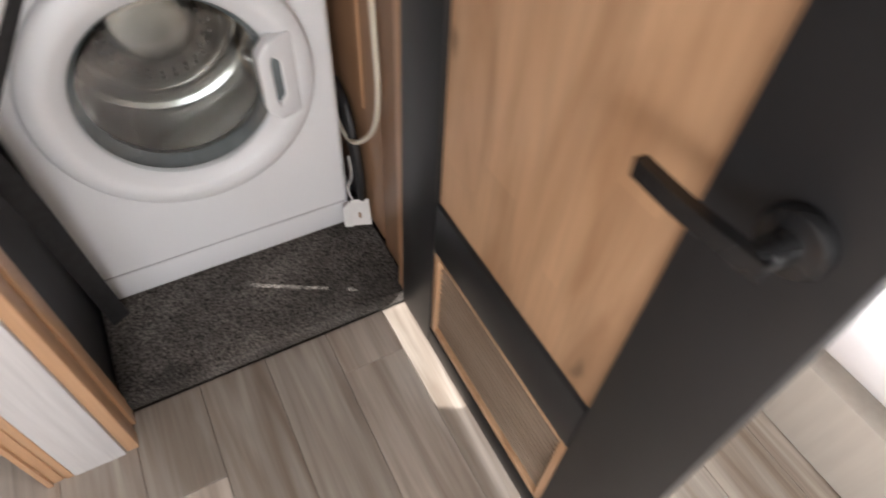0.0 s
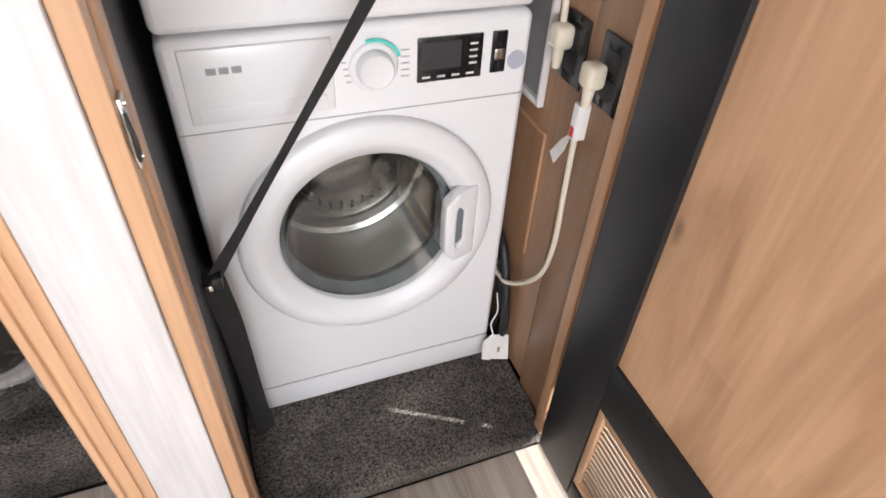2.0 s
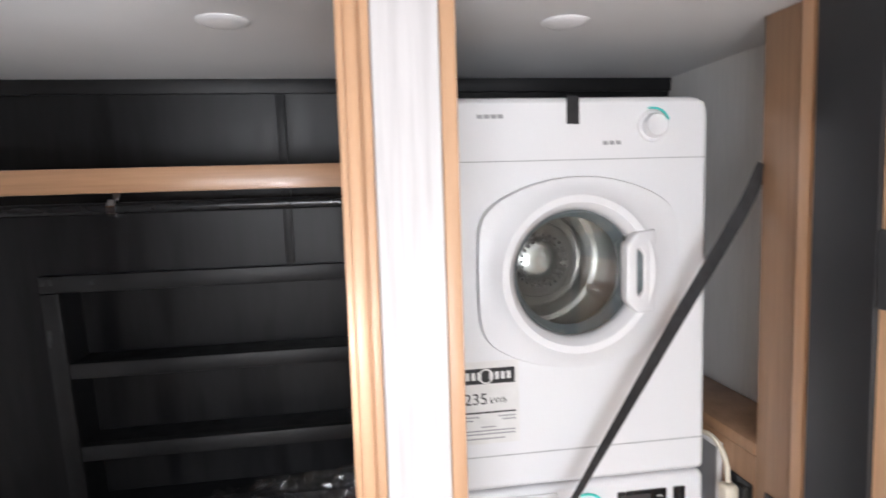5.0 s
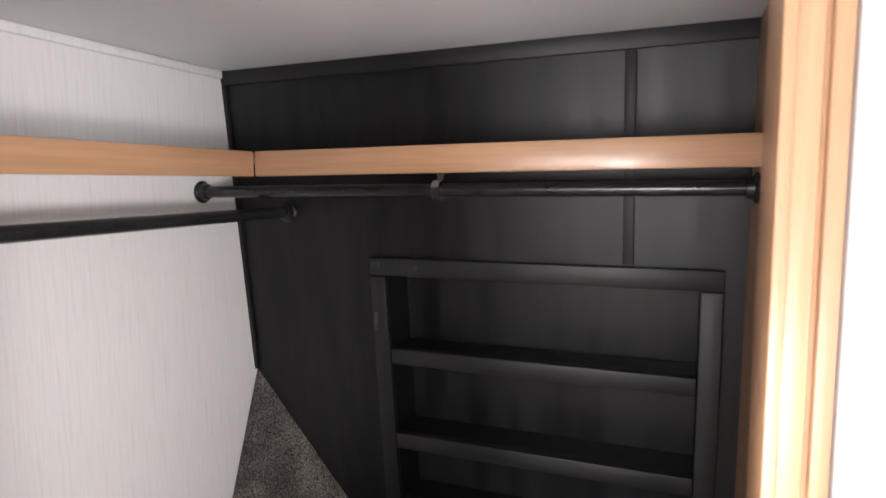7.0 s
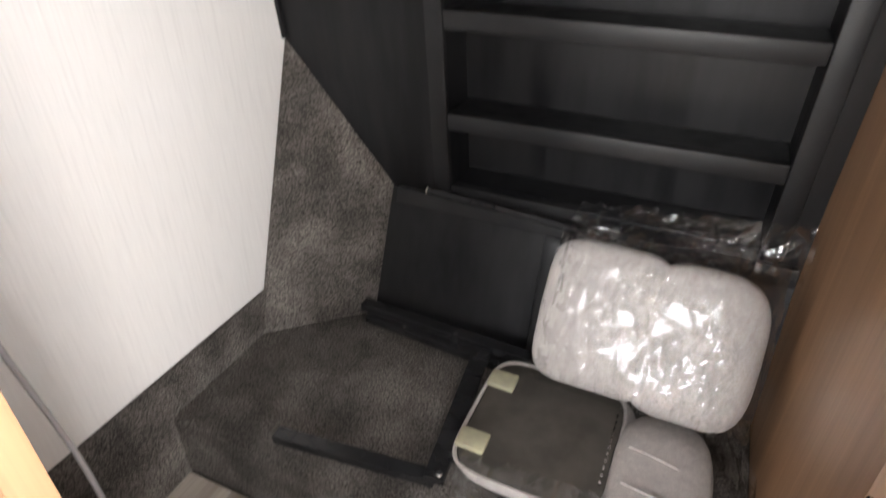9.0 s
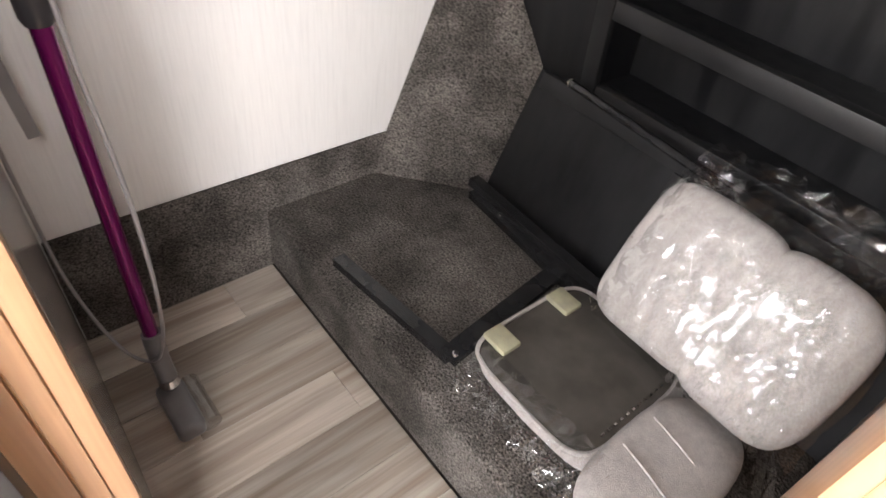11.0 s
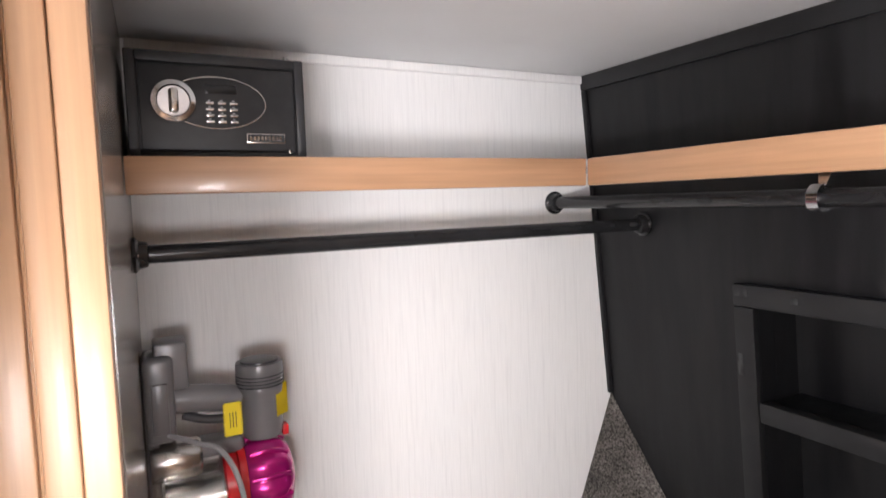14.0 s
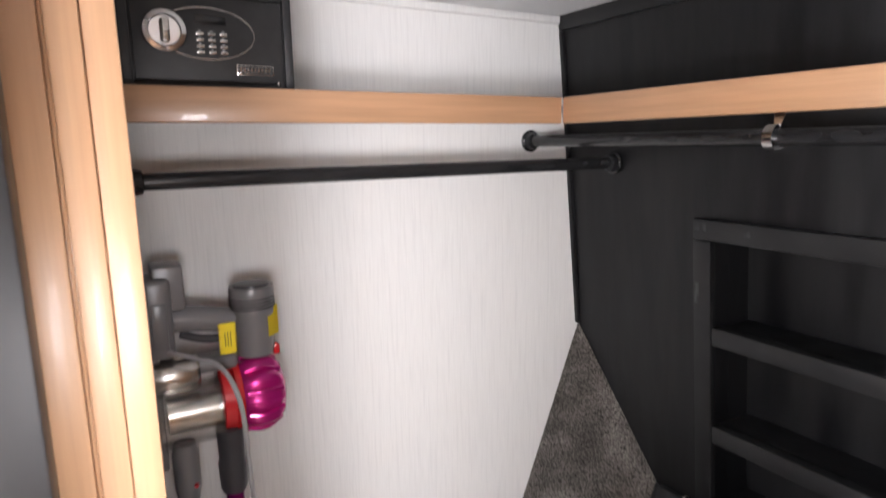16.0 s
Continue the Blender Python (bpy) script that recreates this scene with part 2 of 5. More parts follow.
M_MAGENTA = material("magenta_metallic", (0.50, 0.012, 0.20), 0.25, 0.55, second=(0.42, 0.01, 0.17), scale=(10, 10, 10), coat=0.4)
M_PURPLE = material("purple_anodised_tube", (0.22, 0.008, 0.14), 0.25, 0.6, second=(0.17, 0.006, 0.11), scale=(10, 10, 3), coat=0.3)
M_RED = material("red_plastic", (0.55, 0.015, 0.02), 0.25, second=(0.46, 0.012, 0.018), scale=(10, 10, 10), coat=0.3)
M_YELLOW = material("yellow_sticker", (0.80, 0.62, 0.01), 0.45, second=(0.75, 0.57, 0.01), scale=(10, 10, 10))
M_CORD = material("grey_cord", (0.30, 0.29, 0.29), 0.5, second=(0.26, 0.25, 0.25), scale=(20, 20, 20))
M_LINEN = material("grey_linen", (0.47, 0.44, 0.42), 0.85, second=(0.38, 0.355, 0.34), scale=(60, 60, 9), mix=(0.3, 0.7), fine=0.13,
                   fine_scale=(380, 380, 90), bump=0.35, bump_scale=(420, 420, 420), spec=0.2)
M_UNDER = material("brown_dust_cover", (0.060, 0.054, 0.047), 0.8, second=(0.085, 0.077, 0.067), scale=(14, 14, 14), bump=0.3, bump_scale=(500, 500, 500), spec=0.2)
M_FOAM = material("yellowed_foam", (0.40, 0.38, 0.25), 0.9, second=(0.32, 0.31, 0.22), scale=(40, 40, 40), bump=0.3, bump_scale=(300, 300, 300))
M_BEIGE = material("beige_wall", (0.50, 0.47, 0.42), 0.6, second=(0.46, 0.43, 0.385), scale=(50, 50, 4), bump=0.05, bump_scale=(200, 200, 10))
M_BEDDING = material("white_bedding", (0.80, 0.80, 0.82), 0.8, second=(0.74, 0.74, 0.77), scale=(5, 5, 5), bump=0.3, bump_scale=(12, 12, 12))
M_GLASS = clear("door_glass", (0.86, 0.90, 0.90), 0.03, 0.04)
M_BIN = clear("clear_bin", (0.92, 0.92, 0.91), 0.05, 0.06)
M_FILM = clear("plastic_film", (0.93, 0.93, 0.93), 0.07, 0.04, 0.3, 18.0, (2.2, 1.0, 0.6))
M_LENS = material("lamp_lens", (0.80, 0.80, 0.80), 0.35, second=(0.77, 0.77, 0.77), scale=(20, 20, 20))

# ---- mesh helpers ----


def box(x0, x1, y0, y1, z0, z1, bev=0.0, bm=None, seg=2, m=None):
    """A bevelled block, added to bm if given."""
    part_bm = bmesh.new()
    bmesh.ops.create_cube(part_bm, size=1)
    bmesh.ops.scale(part_bm, vec=(x1 - x0, y1 - y0, z1 - z0), verts=part_bm.verts)
    bmesh.ops.translate(part_bm, vec=((x0 + x1) / 2, (y0 + y1) / 2, (z0 + z1) / 2), verts=part_bm.verts)
    if bev:
        bmesh.ops.bevel(part_bm, geom=part_bm.edges[:], offset=bev, segments=seg, profile=0.5, affect="EDGES", clamp_overlap=True)
    if m:
        bmesh.ops.transform(part_bm, matrix=m, verts=part_bm.verts)
    return merge(bm, part_bm)


def merge(bm, other):
    if bm is None:
        return other
    me = bpy.data.meshes.new("tmp")
    other.to_mesh(me)
    other.free()
    bm.from_mesh(me)
    bpy.data.meshes.remove(me)
    return bm


def lathe(profile, m=None, n=40, bm=None, ripple=0.0, petals=0, caps=True):
    """Turns (radius, height) pairs round z, then applies the pose m."""
    b = bmesh.new()
    rings = []
    for r, z in profile:
        ring = []
        for i in range(n):
            a = 2 * math.pi * i / n
            k = 1 + (ripple * math.cos(petals * a) if petals else 0)
            ring.append(b.verts.new((r * k * math.cos(a), r * k * math.sin(a), z)))
        rings.append(ring)
    for p, q in zip(rings, rings[1:]):
        for i in range(n):
            b.faces.new((p[i], p[(i + 1) % n], q[(i + 1) % n], q[i]))
    closed = caps and profile[0] != profile[-1]
    for ring, flip in ((rings[0], True), (rings[-1], False)):
        if closed and (ring[0].co - ring[n // 2].co).length > 1e-5:
            b.faces.new(list(reversed(ring)) if flip else ring)
    bmesh.ops.remove_doubles(b, verts=b.verts, dist=1e-6)
    bmesh.ops.recalc_face_normals(b, faces=b.faces)
    if m:
        bmesh.ops.transform(b, matrix=m, verts=b.verts)
    return merge(bm, b)


def smooth_line(pts, steps=8):
    out = []
    v = [Vector(p) for p in pts]
    v = [2 * v[0] - v[1]] + v + [2 * v[-1] - v[-2]]
    for i in range(1, len(v) - 2):
        p0, p1, p2, p3 = v[i - 1:i + 3]
        for s in range(steps):
            t = s / steps
            out.append(0.5 * (2 * p1 + (p2 - p0) * t + (2 * p0 - 5 * p1 + 4 * p2 - p3) * t * t + (3 * p1 - p0 - 3 * p2 + p3) * t ** 3))
    out.append(v[-2])
    return out


def tube(pts, r, n=10, bm=None, smooth=True, flat=None):
    """A round (or, with flat=(w, h), rectangular) section swept along a line."""
    line = smooth_line(pts) if smooth and len(pts) > 2 else [Vector(p) for p in pts]
    b = bmesh.new()
    rings = []
    side = None
    for i, p in enumerate(line):
        d = (line[min(i + 1, len(line) - 1)] - line[max(i - 1, 0)]).normalized()
        if side is None:
            side = d.cross(Vector((0, 0, 1)) if abs(d.z) < 0.95 else Vector((1, 0, 0))).normalized()
        side = (side - d * side.dot(d)).normalized()
        up = side.cross(d)
        if flat:
            w, h = flat
            ring = [b.verts.new(p + side * a * w / 2 + up * c * h / 2) for a, c in ((-1, -1), (1, -1), (1, 1), (-1, 1))]
        else:
            ring = [b.verts.new(p + (side * math.cos(2 * math.pi * k / n) + up * math.sin(2 * math.pi * k / n)) * r) for k in range(n)]
        rings.append(ring)
    k = len(rings[0])
    for p, q in zip(rings, rings[1:]):
        for i in range(k):
            b.faces.new((p[i], p[(i + 1) % k], q[(i + 1) % k], q[i]))
    b.faces.new(list(reversed(rings[0])))
    b.faces.new(rings[-1])
    bmesh.ops.recalc_face_normals(b, faces=b.faces)
    return merge(bm, b)


def prism(corners, thick, bm=None):
    """A slab on coplanar corners, thickened by the vector thick."""
    b = bmesh.new()
    a = [b.verts.new(c) for c in corners]
    t = Vector(thick)
    c = [b.verts.new(Vector(p) + t) for p in corners]
    b.faces.new(a)
    b.faces.new(list(reversed(c)))
    for i in range(len(a)):
        j = (i + 1) % len(a)
        b.faces.new((a[j], a[i], c[i], c[j]))
    bmesh.ops.recalc_face_normals(b, faces=b.faces)
    return merge(bm, b)


def mesh_object(name, bm, mat, flat=False):
    me = bpy.data.meshes.new(name)
    bm.to_mesh(me)
    bm.free()
    me.materials.append(mat)
    if not flat:
        me.shade_smooth()
        me.set_sharp_from_angle(angle=radians(38))
    return new(name, me)


def part(name, bm, mat, parent, label=""):
    ob = mesh_object(name, bm, mat)
    ob.parent = parent
    base = parent.matrix_basis.copy()
    up = parent
    while up.parent:
        up = up.parent
        base = up.matrix_basis if parent is not up and parent.type == "MESH" else base
    ob.matrix_parent_inverse = (base if parent.type == "EMPTY" else Matrix()).inverted()
    return tagged(ob, label) if label else ob


def thing(name, place, label, category, group="", kind=""):
    ob = new(name)
    ob.empty_display_size = 0.05
    ob.matrix_basis = Matrix.Translation(place)
    return tagged(ob, label, category, group, kind)


def structure(name, bm, mat, label=""):
    return tagged(mesh_object(name, bm, mat), label, "", "", "structure")


def text(name, body, size, mat, parent, m, label=""):
    """Flat lettering as a mesh under its thing."""
    cu = bpy.data.curves.new(name, "FONT")
    cu.body, cu.size, cu.extrude, cu.align_x, cu.align_y = body, size, 0.0003, "CENTER", "CENTER"
    tmp = bpy.data.objects.new(name, cu)
    me = bpy.data.meshes.new_from_object(tmp)
    bpy.data.objects.remove(tmp)
    me.transform(m)
    bm = bmesh.new()
    bm.from_mesh(me)
    return part(name, bm, mat, parent, label)


FRONT = pose(0, 0, 0, 90, 0, 0)      # lays the xy plane upright, facing -y
EAST = pose(0, 0, 0, 90, 0, 90)      # upright, facing +x
CEIL = 1.88


def wall_y(z):
    """The leaning back wall's face at a height."""
    return 0.79 + (CEIL - z) * 0.1 if z > 0.607 else 0.917 - (0.607 - z) * 0.28


def lean(x0, x1, z0, z1, o0, o1, bm=None, bev=0.0):
    """A block that leans with the back wall, from o0 to o1 behind its face."""
    b = box(x0, x1, 0, 1, z0, z1, 0)
    for v in b.verts:
        v.co.y = 0.79 + (CEIL - v.co.z) * 0.1 + (o0 if v.co.y < 0.5 else o1)
    if bev:
        bmesh.ops.bevel(b, geom=b.edges[:], offset=bev, segments=2, profile=0.5, affect="EDGES")
    return merge(bm, b)

# ---- large structure ----
bm = box(-0.1, 0, -0.35, 1.1, 0, CEIL)
structure("wall_west", bm, M_WALLPAPER, "white wallpapered closet side wall with fine vertical streaks")
# back wall round the niche opening
bm = lean(0, 0.475, 0.60, CEIL, 0, 0.05)
lean(1.255, 2.24, 0.60, CEIL, 0, 0.05, bm)
lean(0.475, 1.255, 1.32, CEIL, 0, 0.05, bm)
back = structure("wall_back", bm, M_BLACK, "black leaning front cap wall with scuffs")
bm = lean(0, 1.345, 1.842, CEIL, -0.012, -0.0005, None, 0.002)
structure("trim_1", bm, M_BLACKTRIM, "black trim strip below the ceiling")
bm = lean(1.088, 1.112, 1.372, 1.841, -0.010, -0.0005, None, 0.002)
structure("trim_2", bm, M_BLACKTRIM, "black batten over a wall seam")
bm = lean(0.0005, 0.012, 1.0, 1.841, -0.012, -0.0005, None, 0.002)
structure("trim_3", bm, M_BLACKTRIM, "black corner bead")
bm = lean(1.43, 2.24, 1.842, CEIL, -0.012, -0.0005, None, 0.002)
structure("trim_4", bm, M_BLACKTRIM, "black trim strip behind the dryer")
bm = box(0.0005, 0.012, -0.30, 0.778, 1.858, 1.879, 0.003)
structure("trim_5", bm, M_WALLPAPER, "white cove strip under the ceiling")
# lower back wall slopes towards the room
bm = prism([(0.2, wall_y(0.6), 0.6), (1.345, wall_y(0.6), 0.6), (1.345, wall_y(0.15), 0.15), (0.2, wall_y(0.15), 0.15)], (0, 0.05, 0))
structure("wall_back_lower", bm, M_BLACK, "black lower wall panel below the shelf niche")


def low(x0, x1, z0, z1, out, bm=None):
    b = box(x0, x1, 0, 1, z0, z1)
    for v in b.verts:
        v.co.y = 0.917 - (0.607 - v.co.z) * 0.28 + (-out if v.co.y < 0.5 else -0.0005)
    bmesh.ops.bevel(b, geom=b.edges[:], offset=0.003, segments=2, profile=0.5, affect="EDGES")
    return merge(bm, b)


bm = low(0.31, 1.34, 0.565, 0.607, 0.018)
structure("trim_6", bm, M_BLACKTRIM, "black top rail of the lower panel")
bm = low(0.755, 0.80, 0.222, 0.564, 0.018)
structure("trim_7", bm, M_BLACKTRIM, "black stile on the lower panel")

# partition, post and jambs
bm = box(1.345, 1.366, -0.02, 0.90, 0, CEIL)
structure("partition_wall", bm, M_BROWN, "brown wood laminate partition beside the closet")
# Black block paints in the shade between partition and washer.
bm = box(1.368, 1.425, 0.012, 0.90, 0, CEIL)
structure("partition_core", bm, M_RUBBER_SHADE, "black block standing in for the shaded side of the washer bay")
bm = box(1.318, 1.412, -0.086, -0.022, 0.0, CEIL, 0.003)
post = structure("wall_post", bm, M_POST, "white wood-grain post between the two openings")


def jamb(name, front, back_y, x_in, x_out, side, label):
    """A stepped casing: a rounded outer bead, a groove, a flat and the stop."""
    bm = None
    w = x_out - x_in
    for a, b, p in ((0.0, 0.30, 0.0), (0.30, 0.38, 0.004), (0.38, 0.78, 0.002), (0.78, 1.0, -0.004)):
        bm = box(x_in + w * a, x_in + w * b, front + p, back_y, 0.0, CEIL, 0.0022, bm)
    return structure(name, bm, M_MAPLE, label)


jamb("jamb_1", -0.084, 0.0, 1.317, 1.271, -1, "maple door jamb with stepped casing beside the closet")
box_bm = box(1.280, 1.344, 0.001, 0.02, 0, CEIL, 0.002)
structure("jamb_2", box_bm, M_MAPLE, "maple door stop")
bm = box(1.413, 1.437, -0.082, -0.045, 0, CEIL, 0.004)
box(1.413, 1.433, -0.045, -0.03, 0, CEIL, 0.002, bm)
box(1.413, 1.440, -0.03, 0.011, 0, CEIL, 0.003, bm)
structure("jamb_3", bm, M_MAPLE, "maple door jamb beside the washer bay")
# left jamb of the closet, with steps seen from inside the opening
bm = None
for y0, y1, x in ((-0.352, -0.325, 0.739), (-0.377, -0.352, 0.744), (-0.381, -0.377, 0.734), (-0.43, -0.381, 0.741)):
    bm = box(0.700, x, y0, y1, 0, CEIL, 0.0025, bm)
structure("jamb_4", bm, M_MAPLE, "maple hinge-side jamb with stepped moulding")
bm = prism([(0.0, -0.306, 0), (0.70, -0.3235, 0), (0.70, -0.42, 0), (0.0, -0.42, 0)], (0, 0, CEIL))
structure("wall_front", bm, M_GREYLAM, "grey-brown laminate inner face of the closet front wall")
bm = box(-2.0, 0.698, -0.46, -0.422, 0, CEIL)
structure("wall_front_outer", bm, M_POST, "white bedroom wall beside the closet door")

# washer bay, right side
bm = box(2.24, 2.34, -0.02, 1.0, 0, CEIL)
structure("wall_east", bm, M_WALLPAPER, "white wall beside the dryer")
bm = box(2.082, 2.12, 0.0, 0.155, 0, CEIL, 0.002)
structure("jamb_5", bm, M_BROWN, "brown wood side panel of the washer bay")
bm = box(2.082, 2.12, 0.156, 0.78, 0.05, 1.0, 0.002)
structure("wainscot", bm, M_BROWN, "brown wood low panel beside the washer")
bm = box(2.078, 2.239, 0.157, 0.78, 1.001, 1.03, 0.006)
structure("trim_8", bm, M_BROWN, "brown wood cap on the low panel")
bm = box(2.058, 2.081, 0.001, 0.03, 0.0, CEIL, 0.003)
# Strips added to close the hinge gap and break up the sun streak.
box(2.062, 2.081, -0.017, 0.0005, 0.225, CEIL, 0.002, bm)
box(2.062, 2.081, -0.017, 0.0005, 0.118, 0.130, 0.002, bm)
box(2.062, 2.081, -0.017, 0.0005, 0.052, 0.100, 0.002, bm)
structure("jamb_6", bm, M_MAPLE, "maple edge jamb at the washer bay door, with added sun-blocking strips")
bm = box(2.121, 2.24, -0.02, 0.05, 0, CEIL)
structure("wall_post_east", bm, M_BEIGE, "beige wall end")

# ceiling, bedroom shell
bm = box(-2.1, 3.5, -2.8, 1.1, CEIL, CEIL + 0.06)
structure("ceiling", bm, M_CEIL, "smooth pale grey ceiling panel")
bm = box(2.3, 3.5, 0.12, 0.2, 0, CEIL)
structure("wall_north_east", bm, M_BEIGE, "beige bedroom wall")
bm = box(3.4, 3.5, -2.8, -2.25, 0, CEIL)
box(3.4, 3.5, -0.70, 0.2, 0, CEIL, 0, bm)
box(3.4, 3.5, -2.25, -0.70, 0, 0.55, 0, bm)
box(3.4, 3.5, -2.25, -0.70, 1.6, CEIL, 0, bm)
# Unseen pier, added to block the sun outside its floor strip.
box(3.4, 3.5, -1.95, -1.12, 0.55, 1.6, 0, bm)
structure("wall_bedroom_east", bm, M_BEIGE, "unseen beige bedroom wall with two openings placed to trim the sun")
bm = box(-2.1, 0.2, -2.8, -2.7, 0, CEIL)
box(1.8, 3.4, -2.8, -2.7, 0, CEIL, 0, bm)
box(0.2, 1.8, -2.8, -2.7, 0, 0.75, 0, bm)
box(0.2, 1.8, -2.8, -2.7, 1.55, CEIL, 0, bm)
structure("wall_bedroom_south", bm, M_BEIGE, "beige bedroom wall with a window opening")
bm = box(-2.1, -2.0, -2.7, -2.2, 0, CEIL)
box(-2.1, -2.0, -0.9, -0.42, 0, CEIL, 0, bm)
box(-2.1, -2.0, -2.2, -0.9, 0, 0.75, 0, bm)
box(-2.1, -2.0, -2.2, -0.9, 1.55, CEIL, 0, bm)
structure("wall_bedroom_west", bm, M_BEIGE, "beige bedroom wall")

# carpeted surfaces


def carpet_noise(bm, amp=0.002, k=35):
    for v in bm.verts:
        v.co += Vector((noise.noise(v.co * k), noise.noise(v.co * k + Vector((7, 0, 0))), noise.noise(v.co * k + Vector((0, 9, 0))))) * amp
    return bm


def patch(corners, nu, nv, amp=0.0025):
    """A bilinear sheet over four corners with slight unevenness."""
    a, b, c, d = (Vector(p) for p in corners)
    bm = bmesh.new()
    g = [[bm.verts.new((a * (1 - u) + b * u) * (1 - v) + (d * (1 - u) + c * u) * v) for u in (i / nu for i in range(nu + 1))] for v in (j / nv for j in range(nv + 1))]
    for j in range(nv):
        for i in range(nu):
            bm.faces.new((g[j][i], g[j][i + 1], g[j + 1][i + 1], g[j + 1][i]))
    carpet_noise(bm, amp)
    bmesh.ops.solidify(bm, geom=bm.faces[:], thickness=0.012)
    return bm


STEP = 0.21
bm = box(0.0, 1.345, 0.215, 0.85, 0.0, STEP, 0.014, None, 3)
structure("carpet_step", bm, M_CARPET, "charcoal carpeted raised step in the closet")
bm = box(0.0005, 0.012, -0.304, 0.66, 0.0, 0.34, 0.004)
structure("carpet_wall", bm, M_CARPET, "charcoal carpet turned up the side wall")
TIP, WC, LT, LB, WB = (0.004, 0.876, 1.0), (0.004, 0.618, 0.345), (0.290, 0.915, 0.607), (0.262, 0.80, 0.2), (0.004, 0.56, 0.2)
bm = prism([TIP, LT, WC], (-0.02, 0.05, -0.02))
prism([WC, LT, LB], (-0.02, 0.05, -0.02), bm)
prism([WC, LB, WB], (-0.02, 0.05, -0.02), bm)
bmesh.ops.remove_doubles(bm, verts=bm.verts, dist=0.001)
structure("carpet_facet", bm, M_CARPET, "charcoal carpet over the sloped corner housing")
bm = box(1.428, 2.081, 0.0, 0.85, 0.0, 0.044, 0.010, None, 3)
structure("carpet_bay", bm, M_CARPET, "charcoal carpet under the washer")

# ---- closet: built-in niche ----
niche = thing("shelf_niche", (0.87, 0.85, 0.61), "black built-in wall niche with three empty shelves", "shelf")
part("frame", lean(0.432, 1.302, 1.318, 1.366, -0.022, -0.0005, None, 0.004), M_BLACKTRIM, niche)
part("frame", lean(0.432, 0.478, 0.622, 1.317, -0.022, -0.0005, None, 0.004), M_BLACKTRIM, niche)
part("frame", lean(1.254, 1.302, 0.622, 1.317, -0.022, -0.0005, None, 0.004), M_BLACKTRIM, niche)
for z0, z1 in ((1.068, 1.113), (0.815, 0.862), (0.610, 0.650)):
    part("rail", lean(0.479, 1.253, z0, z1, -0.020, 0.018, None, 0.004), M_BLACKTRIM, niche)
    part("shelf_board", lean(0.479, 1.253, z1 - 0.02, z1 - 0.004, 0.0185, 0.125), M_BLACK, niche)
part("back_panel", lean(0.45, 1.28, 0.58, 1.36, 0.126, 0.14), M_BLACK, niche)
for x0, x1 in ((0.464, 0.4745), (1.2555, 1.266)):
    part("side_panel", lean(x0, x1, 0.60, 1.34, 0.051, 0.125), M_BLACK, niche)
part("top_panel", lean(0.475, 1.255, 1.32, 1.335, 0.051, 0.125), M_BLACK, niche)

M_SCUFF = material("chalky_scuff", (0.05, 0.05, 0.052), 0.8, second=(0.015, 0.015, 0.016), scale=(60, 60, 25), mix=(0.4, 0.6))
for x0, x1, z0, z1 in ((0.437, 0.451, 1.165, 1.215), (0.438, 0.468, 1.340, 1.358), (0.56, 0.575, 1.338, 1.352)):
    part("scuff", lean(x0, x1, z0, z1, -0.0226, -0.0216, None, 0.0003), M_SCUFF, niche, "pale chalky scuff mark")

# ---- closet: shelves and rods ----
SH0, SH1 = 1.583, 1.640
side = thing("closet_shelf", (0.15, 0.2, SH0), "maple closet shelf along the white wall, holding a safe", "shelf", "closet shelves")
part("board", box(0.001, 0.272, -0.304, 0.80, SH1 - 0.018, SH1 - 0.002, 0.001), M_WPLAST, side)
part("fascia", box(0.272, 0.290, -0.312, 0.549, SH0, SH1, 0.003), M_MAPLE_H, side)
rear = thing("closet_shelf", (0.82, 0.68, SH0), "maple closet shelf along the black wall, empty", "shelf", "closet shelves")
part("board", box(0.2905, 1.344, 0.568, 0.798, SH1 - 0.018, SH1 - 0.002, 0.001), M_WPLAST, rear)
part("fascia", box(0.2905, 1.344, 0.550, 0.568, SH0, SH1, 0.003), M_MAPLE_H, rear)


def rod(name, a, b, label):
    a, b = Vector(a), Vector(b)
    ob = thing(name, a, label, "closet rod", "closet rods")
    d = (b - a).normalized()
    part("rod", tube([a + d * 0.006, b - d * 0.006], 0.0155, 20), M_RODBLACK, ob)
    for p, s in ((a, 1), (b, -1)):
        q = (d * s).to_track_quat("Z", "Y").to_matrix().to_4x4()
        part("flange", lathe([(0.0, 0.0), (0.029, 0.0), (0.030, 0.005), (0.024, 0.009), (0.021, 0.022), (0.0165, 0.024)], Matrix.Translation(p) @ q, 28), M_RODBLACK, ob)
        for k in (-1, 1):
            u = q.to_3x3() @ Vector((0.023 * k, 0, 0.006))
            part("screw", lathe([(0.0, 0.0), (0.004, 0.0), (0.003, 0.003), (0.0, 0.0035)], Matrix.Translation(p + u) @ q, 10), M_CHROME, ob)
    return ob


rod("closet_rod", (0.001, 0.686, 1.546), (1.344, 0.686, 1.546), "black metal closet rod along the black wall")
rod("closet_rod", (0.177, -0.3095, 1.487), (0.177, wall_y(1.487) - 0.001, 1.487), "black metal closet rod along the white wall")
br = thing("rod_bracket", (0.692, 0.69, 1.58), "silver metal rod hanger under the shelf", "bracket")
part("hook", lathe([(0.0165, -0.009), (0.023, -0.009), (0.023, 0.009), (0.0165, 0.009), (0.0165, -0.009)], Matrix.Translation((0.692, 0.686, 1.546)) @ pose(0, 0, 0, 0, 90, 0), 28), M_CHROME, br)
